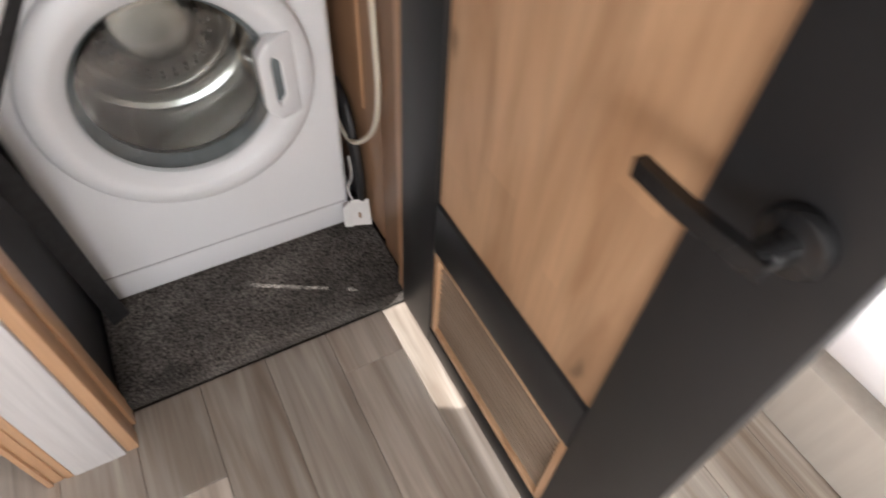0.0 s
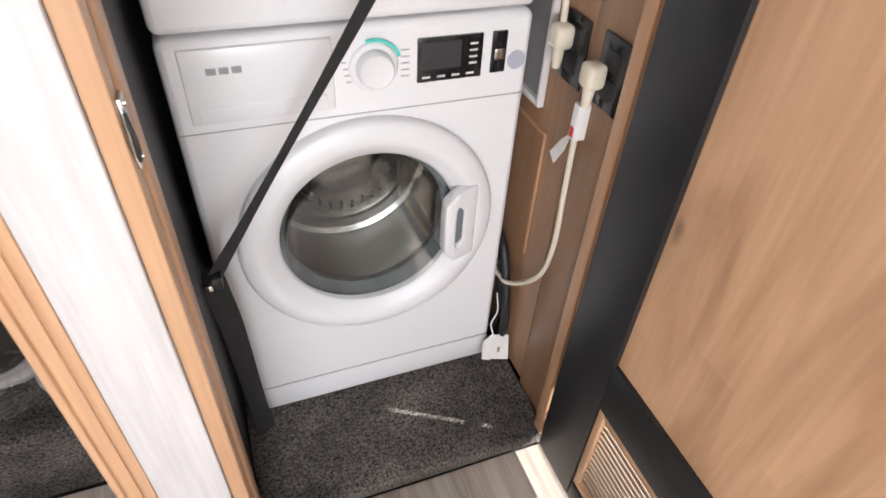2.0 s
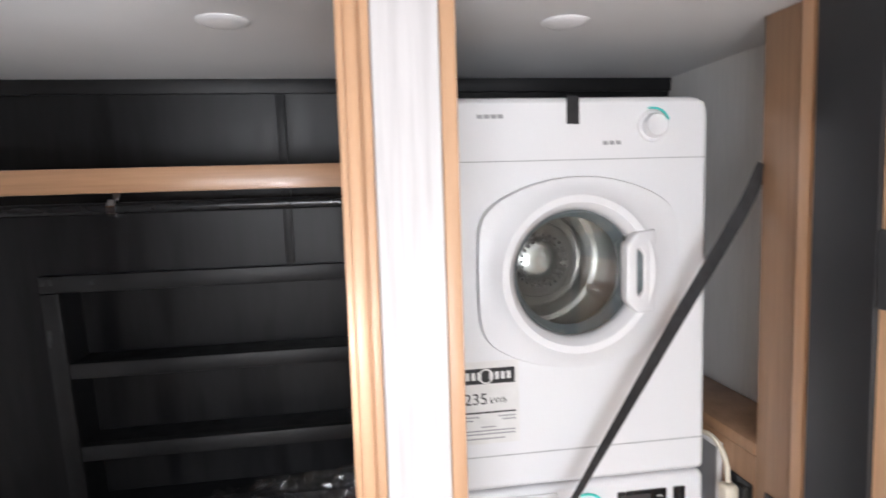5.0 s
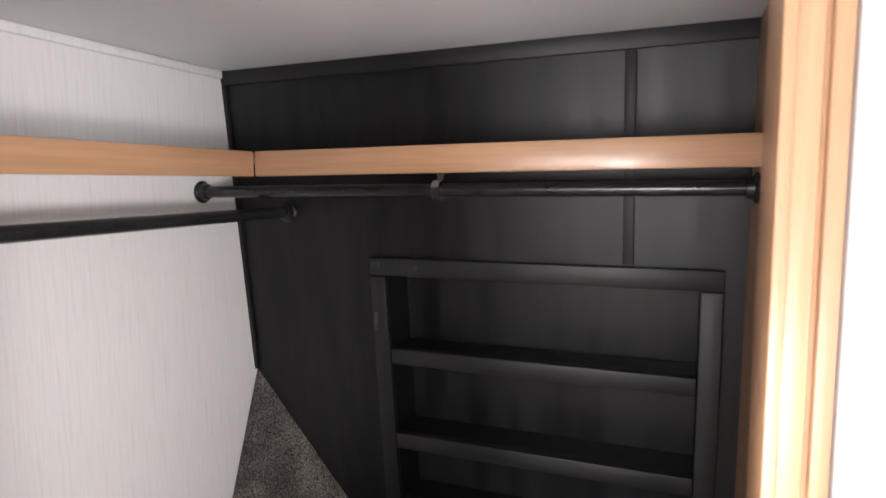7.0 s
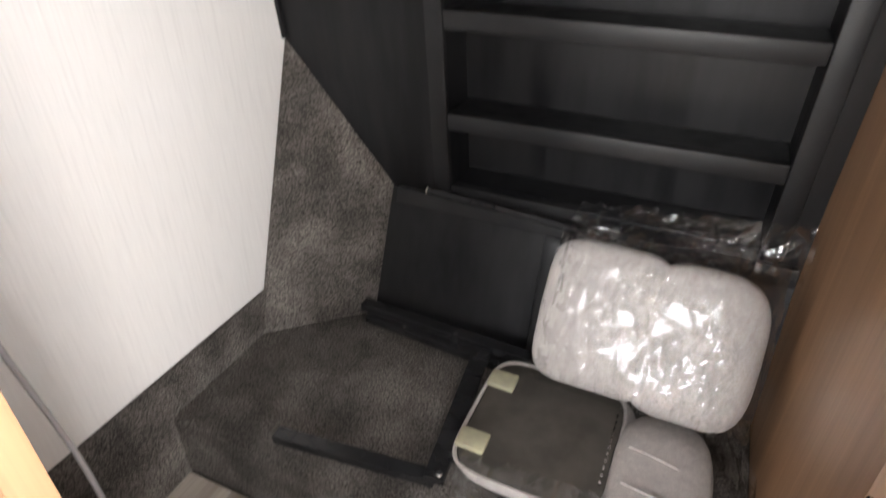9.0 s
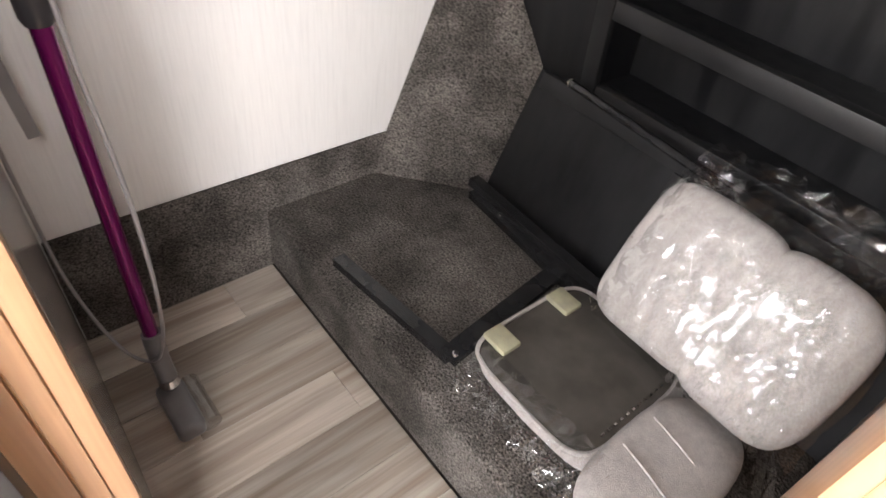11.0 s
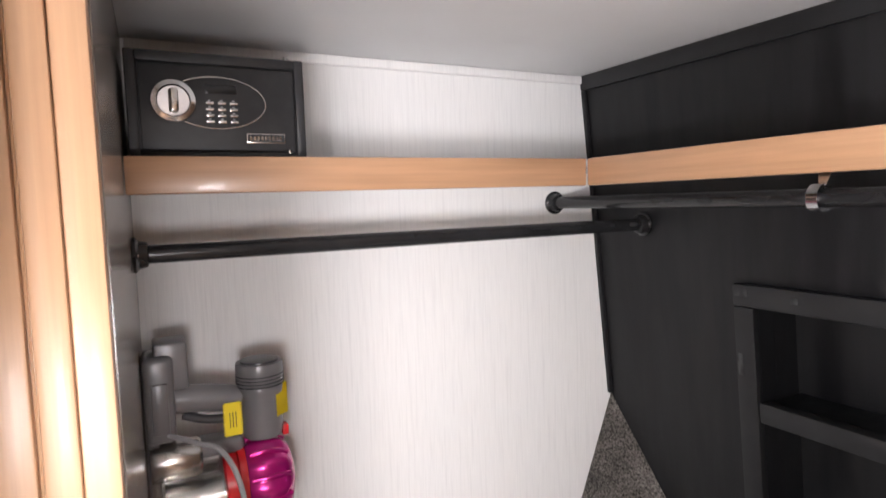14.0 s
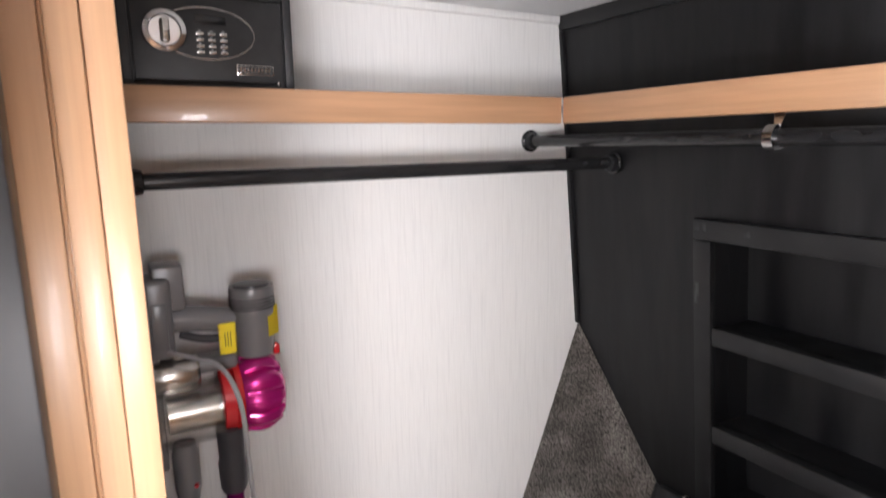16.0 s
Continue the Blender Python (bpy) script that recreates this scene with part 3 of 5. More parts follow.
part("strap", prism([(0.690, 0.686, 1.566), (0.702, 0.686, 1.566), (0.724, 0.686, 1.6205), (0.690, 0.686, 1.6205)], (0, 0.003, 0)), M_CHROME, br)

# ---- ceiling lights ----
for x, y in ((0.51, 0.222), (1.07, 0.222), (1.70, 0.205)):
    lt = thing("ceiling_light", (x, y, CEIL), "round white puck ceiling light, switched off", "ceiling light", "puck lights")
    part("rim", lathe([(0.030, 0.0), (0.046, 0.0), (0.046, -0.002), (0.041, -0.006), (0.035, -0.007), (0.035, -0.003), (0.030, -0.003)], Matrix.Translation((x, y, CEIL - 0.0005)), 40), M_WPLAST, lt)
    part("lens", lathe([(0.0349, -0.003), (0.0345, -0.007), (0.026, -0.0095), (0.012, -0.011), (0.0, -0.0113)], Matrix.Translation((x, y, CEIL)), 40), M_LENS, lt)

# ---- washer and dryer ----
M_DRUM = material("perforated_drum_steel", (0.55, 0.54, 0.52), 0.25, 1.0, second=(0.45, 0.44, 0.42), scale=(20, 20, 20))


def perforate(m, scale):
    """Even rows of small dark holes, laid out along the drum's own surface."""
    n, l = m.node_tree.nodes, m.node_tree.links
    uv, vo, ra, bp = n.new("ShaderNodeUVMap"), n.new("ShaderNodeTexVoronoi"), n.new("ShaderNodeValToRGB"), n.new("ShaderNodeBump")
    vo.voronoi_dimensions = "2D"
    vo.inputs["Scale"].default_value = scale
    vo.inputs["Randomness"].default_value = 0.0
    ra.color_ramp.elements[0].position, ra.color_ramp.elements[1].position = 0.24, 0.36
    ra.color_ramp.elements[0].color, ra.color_ramp.elements[1].color = (0.015, 0.015, 0.015, 1), (0.50, 0.485, 0.455, 1)
    turn = n.new("ShaderNodeMapping")
    turn.inputs["Rotation"].default_value = (0, 0, math.radians(45))
    l.new(uv.outputs[0], turn.inputs[0])
    l.new(turn.outputs[0], vo.inputs[0])
    l.new(vo.outputs["Distance"], ra.inputs[0])
    l.new(ra.outputs[0], n["Principled BSDF"].inputs["Base Color"])
    bp.inputs["Strength"].default_value, bp.inputs["Distance"].default_value = 0.5, 0.004
    l.new(vo.outputs["Distance"], bp.inputs["Height"])
    l.new(bp.outputs[0], n["Principled BSDF"].inputs["Normal"])


perforate(M_DRUM, 100)
M_DRUMBACK = material("polished_drum_steel", (0.50, 0.48, 0.45), 0.2, 1.0, second=(0.40, 0.385, 0.36), scale=(14, 14, 14), bump=0.03, bump_scale=(60, 60, 60))


def drum_wall(r, y0, y1, cx, cz, n=72):
    """The drum's barrel, slightly bellied, with its surface laid out flat for the holes."""
    b = bmesh.new()
    lay = b.loops.layers.uv.new("flat")
    rows = [(y0 + (y1 - y0) * t, r + 0.010 * math.sin(math.pi * t)) for t in (0, 0.15, 0.35, 0.5, 0.65, 0.85, 1)]
    grid = [[b.verts.new((cx + q * math.cos(2 * math.pi * i / n), yy, cz + q * math.sin(2 * math.pi * i / n))) for i in range(n)] for yy, q in rows]
    for j in range(len(rows) - 1):
        for i in range(n):
            k = (i + 1) % n
            f = b.faces.new((grid[j][i], grid[j][k], grid[j + 1][k], grid[j + 1][i]))
            for loop, (u, v) in zip(f.loops, ((i, j), (i + 1, j), (i + 1, j + 1), (i, j + 1))):
                loop[lay].uv = (2 * math.pi * r * u / n, rows[v][0])
    return b


def grip_plate(hx, y0, y1, cz, w):
    """A D-shaped door grip with a finger slot, as one moulded piece."""
    outer = [(-0.018, -0.058), (-0.018, 0.058), (0.006, 0.084), (w, 0.088), (w, -0.088), (0.006, -0.084)]
    inner = [(0.006, -0.040), (0.006, 0.040), (0.010, 0.052), (0.024, 0.036), (0.024, -0.036), (0.010, -0.052)]
    b = bmesh.new()
    rings = []
    for pts, yy in ((outer, y1), (outer, y0), (inner, y0), (inner, y1)):
        rings.append([b.verts.new((hx + px, yy + (0.022 * max(0.0, px) / w if yy == y0 else 0.0), cz + pz)) for px, pz in pts])
    for p, q in zip(rings, rings[1:] + rings[:1]):
        for i in range(6):
            b.faces.new((p[i], p[(i + 1) % 6], q[(i + 1) % 6], q[i]))
    bmesh.ops.recalc_face_normals(b, faces=b.faces)
    bmesh.ops.bevel(b, geom=b.edges[:], offset=0.005, segments=3, profile=0.5, affect="EDGES")
    return b


def lens_door(cx, cz, y, hole):
    """The dryer's door: straight sides, arched top and bottom, a raised ring round the glass."""
    n = 96
    b = bmesh.new()

    def rim(a):
        c, s_ = abs(math.cos(a)), abs(math.sin(a))
        side_r = 0.218 / c if c > 1e-6 else 9
        # arc of radius 0.36 whose crown stands 0.200 above the centre
        k = 0.16
        arch = -k * s_ + math.sqrt(k * k * s_ * s_ + 0.36 ** 2 - k * k)
        return (side_r ** -14 + arch ** -14) ** (-1 / 14)
    rows = []
    for t, d in ((1.0, 0.0), (1.0, 0.012), (0.975, 0.018), (0.80, 0.020), (0.62, 0.026), (0.42, 0.036), (0.22, 0.034), (0.08, 0.022), (0.0, 0.008), (0.0, -0.004)):
        row = []
        for i in range(n):
            a = 2 * math.pi * i / n
            q = hole - 0.010 + (rim(a) - hole + 0.010) * t if t > 0.7 else hole - 0.010 + (0.215 - hole) * t
            q = min(q, rim(a) * 0.96) if t <= 0.7 else q
            row.append(b.verts.new((cx + q * math.cos(a) + (0.010 if t > 0.7 else 0.0), y - d, cz + q * math.sin(a))))
        rows.append(row)
    for p, q in zip(rows, rows[1:]):
        for i in range(n):
            b.faces.new((p[i], p[(i + 1) % n], q[(i + 1) % n], q[i]))
    bmesh.ops.recalc_face_normals(b, faces=b.faces)
    return b


def holed_front(x0, x1, z0, z1, y, cx, cz, r, depth):
    """A cabinet with rounded edges whose front has a round hole."""
    n = 48
    b = bmesh.new()
    inner, outer = [], []
    angles = [2 * math.pi * i / n for i in range(n)] + [math.atan2(v - cz, u - cx) % (2 * math.pi) for u in (x0, x1) for v in (z0, z1)]
    n += 4
    for a in sorted(angles):
        c, s = math.cos(a), math.sin(a)
        inner.append(b.verts.new((cx + r * c, y, cz + r * s)))
        k = min((x1 - cx) / c if c > 1e-6 else 9, (x0 - cx) / c if c < -1e-6 else 9, (z1 - cz) / s if s > 1e-6 else 9, (z0 - cz) / s if s < -1e-6 else 9)
        outer.append(b.verts.new((cx + k * c, y, cz + k * s)))
    for i in range(n):
        j = (i + 1) % n
        b.faces.new((inner[i], inner[j], outer[j], outer[i]))
    return b


def machine(name, label, z0, z1, cx, cz, hole, door_profile, arched):
    x0, x1, y = 1.446, 2.036, 0.262
    ob = thing(name, (1.741, 0.5, z0), label, "washing machine" if name == "washing_machine" else "clothes dryer")
    bm = holed_front(x0 + 0.012, x1 - 0.012, z0 + 0.012, z1 - 0.012, y, cx, cz, hole, 0.5)
    # rounded shell behind the front sheet, open to the front
    shell = [(0.012, 0.0), (0.006, 0.0025), (0.0025, 0.006), (0.0, 0.013), (0.0, 0.50)]
    rings = []
    for inset, d in shell:
        ring = []
        top_r = 0.036 if arched else 0.015
        for rc, sx, sz, a0 in ((top_r, 1, 1, 0), (top_r, -1, 1, 90), (0.015, -1, -1, 180), (0.015, 1, -1, 270)):
            ux, uz = (x1 - rc if sx > 0 else x0 + rc), (z1 - rc if sz > 0 else z0 + rc)
            for k in range(6):
                a = math.radians(a0 + 18 * k)
                ring.append(bm.verts.new((ux + (rc - inset) * math.cos(a), y + d, uz + (rc - inset) * math.sin(a))))
        rings.append(ring)
    for p, q in zip(rings, rings[1:]):
        for i in range(24):
            bm.faces.new((p[i], p[(i + 1) % 24], q[(i + 1) % 24], q[i]))
    bm.faces.new(rings[-1])
    bmesh.ops.recalc_face_normals(bm, faces=bm.faces)
    part("body", bm, M_WHITE, ob)
    at = Matrix.Translation((cx, y, cz)) @ pose(0, 0, 0, 90, 0, 0)
    deep = 0.25
    drum = part("drum", drum_wall(hole + 0.016, y + 0.055, y + deep, cx, cz), M_DRUM, ob, "perforated steel drum")
    R = hole + 0.016
    part("drum_back", lathe([(R, -deep), (R - 0.012, -deep - 0.006), (R - 0.030, -deep - 0.002), (R - 0.036, -deep + 0.006), (R - 0.044, -deep + 0.006), (R - 0.050, -deep - 0.002), (R - 0.058, -deep + 0.004),
                             (R - 0.066, -deep + 0.004), (R - 0.074, -deep - 0.004), (R - 0.082, -deep + 0.016), (R - 0.110, -deep + 0.028), (R - 0.145, -deep + 0.032), (0.0, -deep + 0.030)], at, 64, caps=False), M_DRUMBACK, drum, "polished steel drum back with pressed rings")
    for count, q in ((26, R - 0.094), (22, R - 0.108)):
        for k in range(count):
            a = 2 * math.pi * k / count
            part("drum_hole", lathe([(0.0042, -0.003), (0.0042, 0.0012), (0.0, 0.0014)], Matrix.Translation((cx + q * math.cos(a), y + deep - (0.0245 if q > R - 0.1 else 0.0295), cz + q * math.sin(a))) @ pose(0, 0, 0, 90), 8), M_INK, drum)
    for k in range(3):
        a = math.radians(90 + 120 * k)
        ux, uz = math.cos(a), math.sin(a)
        fin = prism([(cx + R * ux + 0.030 * uz, y + 0.075, cz + R * uz - 0.030 * ux), (cx + (R - 0.024) * ux, y + 0.10, cz + (R - 0.024) * uz), (cx + R * ux - 0.030 * uz, y + 0.075, cz + R * uz + 0.030 * ux)], (0, 0.14, 0))
        bmesh.ops.bevel(fin, geom=fin.edges[:], offset=0.006, segments=2, profile=0.5, affect="EDGES")
        part("paddle", fin, M_DRUMBACK, drum)
    part("gasket", lathe([(hole + 0.002, 0.002), (hole - 0.004, -0.002), (hole - 0.026, -0.03), (hole - 0.020, -0.05), (hole + 0.02, -0.05)], at, 48, caps=False), M_GASKET_SHADE, ob, "grey rubber door seal")
    dm = lens_door(cx, cz, y, hole) if arched else lathe(door_profile, at, 80)
    door = part("door", dm, M_WPLAST, ob)
    part("door_glass", lathe([(hole - 0.012, 0.012), (hole * 0.9, 0.018), (hole * 0.6, 0.022), (0.0, 0.024)], at, 48, caps=False), M_GLASS, door, "clear grey round door glass").visible_shadow = False
    hx = cx + hole - 0.030
    part("door_handle", grip_plate(hx, y - 0.050, y - 0.016, cz, 0.056), M_WPLAST, door)
    # Grey block behind the grip puts the slot's recess shade into colour.
    part("finger_slot", box(hx + 0.002, hx + 0.028, y - 0.034, y - 0.020, cz - 0.048, cz + 0.048, 0.002), M_GASKET_SHADE, door)
    return ob


Y = 0.262
washer = machine("washing_machine", "white front-loading washing machine under the stacked dryer", 0.045, 0.925, 1.742, 0.524, 0.185,
                 [(0.248, -0.002), (0.249, 0.012), (0.246, 0.018), (0.240, 0.022), (0.224, 0.028), (0.210, 0.028), (0.198, 0.023), (0.188, 0.013), (0.178, 0.008), (0.173, -0.002), (0.181, -0.003), (0.248, -0.002)], False)
dryer = machine("clothes_dryer", "white vented clothes dryer stacked on the washing machine", 0.93, 1.748, 1.735, 1.387, 0.142,
                None, True)


def groove(parent, x0, x1, z, mat=M_GREYINK, h=0.0016):
    part("seam_line", box(x0, x1, Y - 0.0012, Y + 0.004, z, z + h), mat, parent)


part("plinth", box(1.452, 2.03, Y - 0.003, Y + 0.004, 0.048, 0.118, 0.002), M_WHITE, washer)
groove(washer, 1.452, 2.03, 0.120)
groove(washer, 1.452, 2.03, 0.778)
part("drawer", box(1.474, 1.692, Y - 0.007, Y + 0.004, 0.795, 0.912, 0.003), M_WHITE, washer, "white detergent drawer front")
part("drawer_grip", box(1.486, 1.68, Y - 0.0085, Y - 0.004, 0.800, 0.824, 0.003), M_WPLAST, washer)
for k in range(3):
    part("brand_mark", box(1.508 + 0.018 * k, 1.522 + 0.018 * k, Y - 0.0078, Y - 0.006, 0.874, 0.884), M_GREYINK, washer)


def knob(parent, x, z, r):
    at = Matrix.Translation((x, Y, z)) @ pose(0, 0, 0, 90, 0, 0)
    k = part("knob", lathe([(r, -0.001), (r, 0.004), (r * 0.94, 0.006), (r * 0.76, 0.006), (r * 0.74, 0.022), (r * 0.66, 0.026), (r * 0.55, 0.024), (0.0, 0.023)], at, 48), M_WPLAST, parent)
    arc = bmesh.new()
    pts = []
    for i in range(25):
        a = math.radians(95 - i * 3.6)
        pts.append([arc.verts.new((x + q * math.cos(a + 0.2), Y - 0.004, z + q * math.sin(a + 0.2))) for q in (r * 1.04, r * 1.16)])
    for p, q in zip(pts, pts[1:]):
        arc.faces.new((p[0], p[1], q[1], q[0]))
    bmesh.ops.recalc_face_normals(arc, faces=arc.faces)
    bmesh.ops.solidify(arc, geom=arc.faces[:], thickness=0.003)
    part("dial_arc", arc, M_TEAL, parent, "printed teal dial arc")
    return k


knob(washer, 1.757, 0.858, 0.040)
scr = part("display", box(1.830, 1.944, Y - 0.004, Y + 0.003, 0.821, 0.896, 0.002), M_GLOSSBLACK, washer, "black glossy display panel")
part("screen", box(1.836, 1.905, Y - 0.0048, Y - 0.0035, 0.843, 0.888), M_VDARK, scr)
for k in range(4):
    part("icon", box(1.838 + 0.026 * k, 1.852 + 0.026 * k, Y - 0.0046, Y - 0.0035, 0.828, 0.8315), M_PAPER, scr)
for z in (0.879, 0.868, 0.857, 0.846):
    part("icon", box(1.920, 1.934, Y - 0.0046, Y - 0.0035, z, z + 0.003), M_PAPER, scr)
sw = part("button_panel", box(1.961, 1.988, Y - 0.004, Y + 0.003, 0.824, 0.896, 0.002), M_GLOSSBLACK, washer)
part("button", box(1.965, 1.984, Y - 0.008, Y - 0.003, 0.849, 0.868, 0.002), M_STEEL, sw)
part("sticker", lathe([(0.017, -0.001), (0.017, 0.0012), (0.0, 0.0014)], Matrix.Translation((2.010, Y, 0.842)) @ pose(0, 0, 0, 90), 28), M_BLUEGREY, washer, "round blue-grey sticker")
for i in range(5):
    part("dial_mark", box(1.712 - 0.002 * i, 1.720 - 0.002 * i, Y - 0.0012, Y + 0.001, 0.835 + 0.011 * i, 0.8365 + 0.011 * i), M_GREYINK, washer)
    part("dial_mark", box(1.803, 1.817, Y - 0.0012, Y + 0.001, 0.835 + 0.011 * i, 0.8365 + 0.011 * i), M_GREYINK, washer)

groove(dryer, 1.452, 2.03, 1.620)
groove(dryer, 1.452, 2.03, 1.005)
knob(dryer, 1.907, 1.687, 0.033)
for k in range(4):
    part("brand_mark", box(1.536 + 0.014 * k, 1.547 + 0.014 * k, Y - 0.001, Y + 0.001, 1.706, 1.714), M_GREYINK, dryer)
for k in range(3):
    part("dial_mark", box(1.80 + 0.014 * k, 1.81 + 0.014 * k, Y - 0.001, Y + 0.001, 1.650, 1.658), M_GREYINK, dryer)
part("tape", box(1.722, 1.748, Y - 0.0025, Y + 0.20, 1.7485, 1.7505), M_WEB, dryer, "black tape strip over the top edge")
part("tape", box(1.722, 1.748, Y - 0.0025, Y - 0.0005, 1.693, 1.7505), M_WEB, dryer, "black tape strip over the top edge")
lab = thing("energy_label", (1.543, Y, 1.03), "white energy rating label stuck on the dryer", "label")
part("sheet", box(1.476, 1.612, Y - 0.0012, Y - 0.0002, 1.035, 1.212), M_PAPER, lab)
part("band", box(1.480, 1.603, Y - 0.0016, Y - 0.001, 1.164, 1.197), M_INK, lab)
for i in range(9):
    if i != 4:
        part("band_mark", box(1.486 + 0.0125 * i, 1.494 + 0.0125 * i, Y - 0.0021, Y - 0.0015, 1.173, 1.189), M_PAPER, lab)
part("band_mark", lathe([(0.013, 0.001), (0.016, 0.001), (0.016, 0.0024), (0.013, 0.0024), (0.013, 0.001)], Matrix.Translation((1.5415, Y, 1.180)) @ pose(0, 0, 0, 90), 28), M_PAPER, lab)
text("number", "235", 0.034, M_INK, lab, Matrix.Translation((1.519, Y - 0.0018, 1.131)) @ FRONT)
text("unit", "kWh", 0.018, M_INK, lab, Matrix.Translation((1.567, Y - 0.0018, 1.127)) @ FRONT)
part("scale_bar", box(1.484, 1.604, Y - 0.0016, Y - 0.001, 1.101, 1.1045), M_INK, lab)
for i, (x0, x1) in enumerate(((1.485, 1.525), (1.567, 1.604), (1.485, 1.512), (1.574, 1.604), (1.53, 1.56), (1.485, 1.602), (1.485, 1.602), (1.485, 1.58))):
    z = (1.092, 1.092, 1.085, 1.085, 1.070, 1.062, 1.055, 1.045)[i]
    part("small_print", box(x0, x1, Y - 0.0015, Y - 0.001, z, z + 0.0028), M_GREYINK, lab)

# ---- strap across the bay ----
strap = thing("tie_down_strap", (1.46, 0.19, 0.06), "black webbing strap crossing the dryer and washer", "strap")


def ribbon(pts, w, wide, thick=0.0025, twist=0.0):
    """A flat band along pts; wide is its width direction."""
    b = bmesh.new()
    line = smooth_line(pts, 10)
    rows = []
    for i, p in enumerate(line):
        d = (line[min(i + 1, len(line) - 1)] - line[max(i - 1, 0)]).normalized()
        s = Vector(wide)
        s = (s - d * s.dot(d)).normalized()
        s = Matrix.Rotation(twist * math.sin(i / len(line) * math.pi * 2), 3, d) @ s
        nn = s.cross(d) * thick / 2
        rows.append([b.verts.new(p + s * w / 2 + nn), b.verts.new(p - s * w / 2 + nn), b.verts.new(p - s * w / 2 - nn), b.verts.new(p + s * w / 2 - nn)])
    for p, q in zip(rows, rows[1:]):
        for i in range(4):
            b.faces.new((p[i], p[(i + 1) % 4], q[(i + 1) % 4], q[i]))
    b.faces.new(rows[0])
    b.faces.new(rows[-1])
    bmesh.ops.recalc_face_normals(b, faces=b.faces)
    return b


part("webbing", ribbon([(2.079, 0.150, 1.60), (2.045, 0.160, 1.51), (1.912, 0.175, 1.285), (1.715, 0.178, 0.965), (1.56, 0.155, 0.742), (1.452, 0.13, 0.595)], 0.027, (0.8, 0.3, -0.5), twist=0.5), M_WEB, strap)
part("webbing", ribbon([(1.452, 0.13, 0.60), (1.460, 0.16, 0.45), (1.464, 0.18, 0.25), (1.468, 0.205, 0.046)], 0.040, (0.9, 0.4, 0.0), twist=0.15), M_WEB, strap)
part("buckle", box(1.438, 1.468, 0.114, 0.146, 0.588, 0.612, 0.003), M_GLOSSBLACK, strap)
part("buckle_pin", box(1.440, 1.452, 0.110, 0.114, 0.590, 0.602, 0.001), M_CHROME, strap)

# ---- outlets, plugs and cables on the bay side panel ----
PX = 2.082


def outlet(y, z):
    ob = thing("wall_outlet", (PX, y, z), "black wall outlet plate on the wood side panel", "outlet", "bay outlets")
    part("plate", box(PX - 0.006, PX - 0.0005, y - 0.036, y + 0.036, z - 0.058, z + 0.058, 0.003), M_GLOSSBLACK, ob)
    for dz in (-0.022, 0.022):
        part("socket", box(PX - 0.0085, PX - 0.005, y - 0.017, y + 0.017, z + dz - 0.016, z + dz + 0.016, 0.003), M_RUBBER_SHADE, ob)
    return ob


outlet(0.195, 0.880)
outlet(0.085, 0.885)


def plug(name, y, z, cable, label):
    ob = thing(name, (PX, y, z), label, "power cable", "bay power cables")
    b = box(PX - 0.042, PX - 0.0088, y - 0.017, y + 0.017, z - 0.024, z + 0.016, 0.009, None, 3)
    part("plug", b, M_CREAM, ob)
    part("collar", lathe([(0.010, 0.0), (0.009, 0.02), (0.0065, 0.035)], Matrix.Translation((PX - 0.027, y, z - 0.022)) @ pose(0, 0, 0, 180), 16), M_CREAM, ob)
    part("cable", tube(cable, 0.0055, 10), M_CREAM, ob)
    return ob


plug("power_cable", 0.100, 0.885, [(PX - 0.027, 0.10, 0.86), (PX - 0.028, 0.108, 0.80), (PX - 0.022, 0.112, 0.66), (PX - 0.020, 0.110, 0.53), (PX - 0.020, 0.135, 0.43), (PX - 0.022, 0.20, 0.345), (PX - 0.03, 0.265, 0.30), (PX - 0.034, 0.34, 0.315)],
     "cream power cable with a moulded plug hanging down the panel")
plug("power_cable", 0.205, 0.905, [(PX - 0.027, 0.205, 0.925), (PX - 0.030, 0.207, 0.965), (PX - 0.034, 0.23, 1.0), (PX - 0.036, 0.27, 1.008), (PX - 0.036, 0.33, 0.985)],
     "cream power cable with a moulded plug looping behind the dryer")
tg = thing("cable_tag", (PX - 0.022, 0.12, 0.70), "folded white paper warning tag on the cable", "tag")
part("wrap", box(PX - 0.036, PX - 0.013, 0.1, 0.118, 0.765, 0.83, 0.003, None, 2, None), M_PAPER, tg)
part("print", box(PX - 0.0368, PX - 0.036, 0.104, 0.114, 0.772, 0.79), M_RED, tg)
part("flap", prism([(PX - 0.030, 0.118, 0.772), (PX - 0.028, 0.145, 0.745), (PX - 0.025, 0.178, 0.70), (PX - 0.028, 0.155, 0.69), (PX - 0.031, 0.126, 0.735)], (0.0012, 0, 0)), M_PAPER, tg)
vent = thing("wall_box", (PX, 0.30, 0.85), "white recessed plumbing box on the side panel", "plumbing box")
part("box_frame", box(PX - 0.014, PX - 0.0005, 0.262, 0.272, 0.74, 0.985, 0.003), M_WPLAST, vent)
part("box_frame", box(PX - 0.014, PX - 0.0005, 0.273, 0.41, 0.972, 0.985, 0.003), M_WPLAST, vent)
part("box_frame", box(PX - 0.014, PX - 0.0005, 0.273, 0.41, 0.74, 0.753, 0.003), M_WPLAST, vent)
part("box_back", box(PX - 0.004, PX - 0.0005, 0.273, 0.41, 0.754, 0.971), M_GREYINK, vent)
hose = thing("drain_hose", (2.055, 0.27, 0.062), "black hoses hanging beside the washer", "hose")
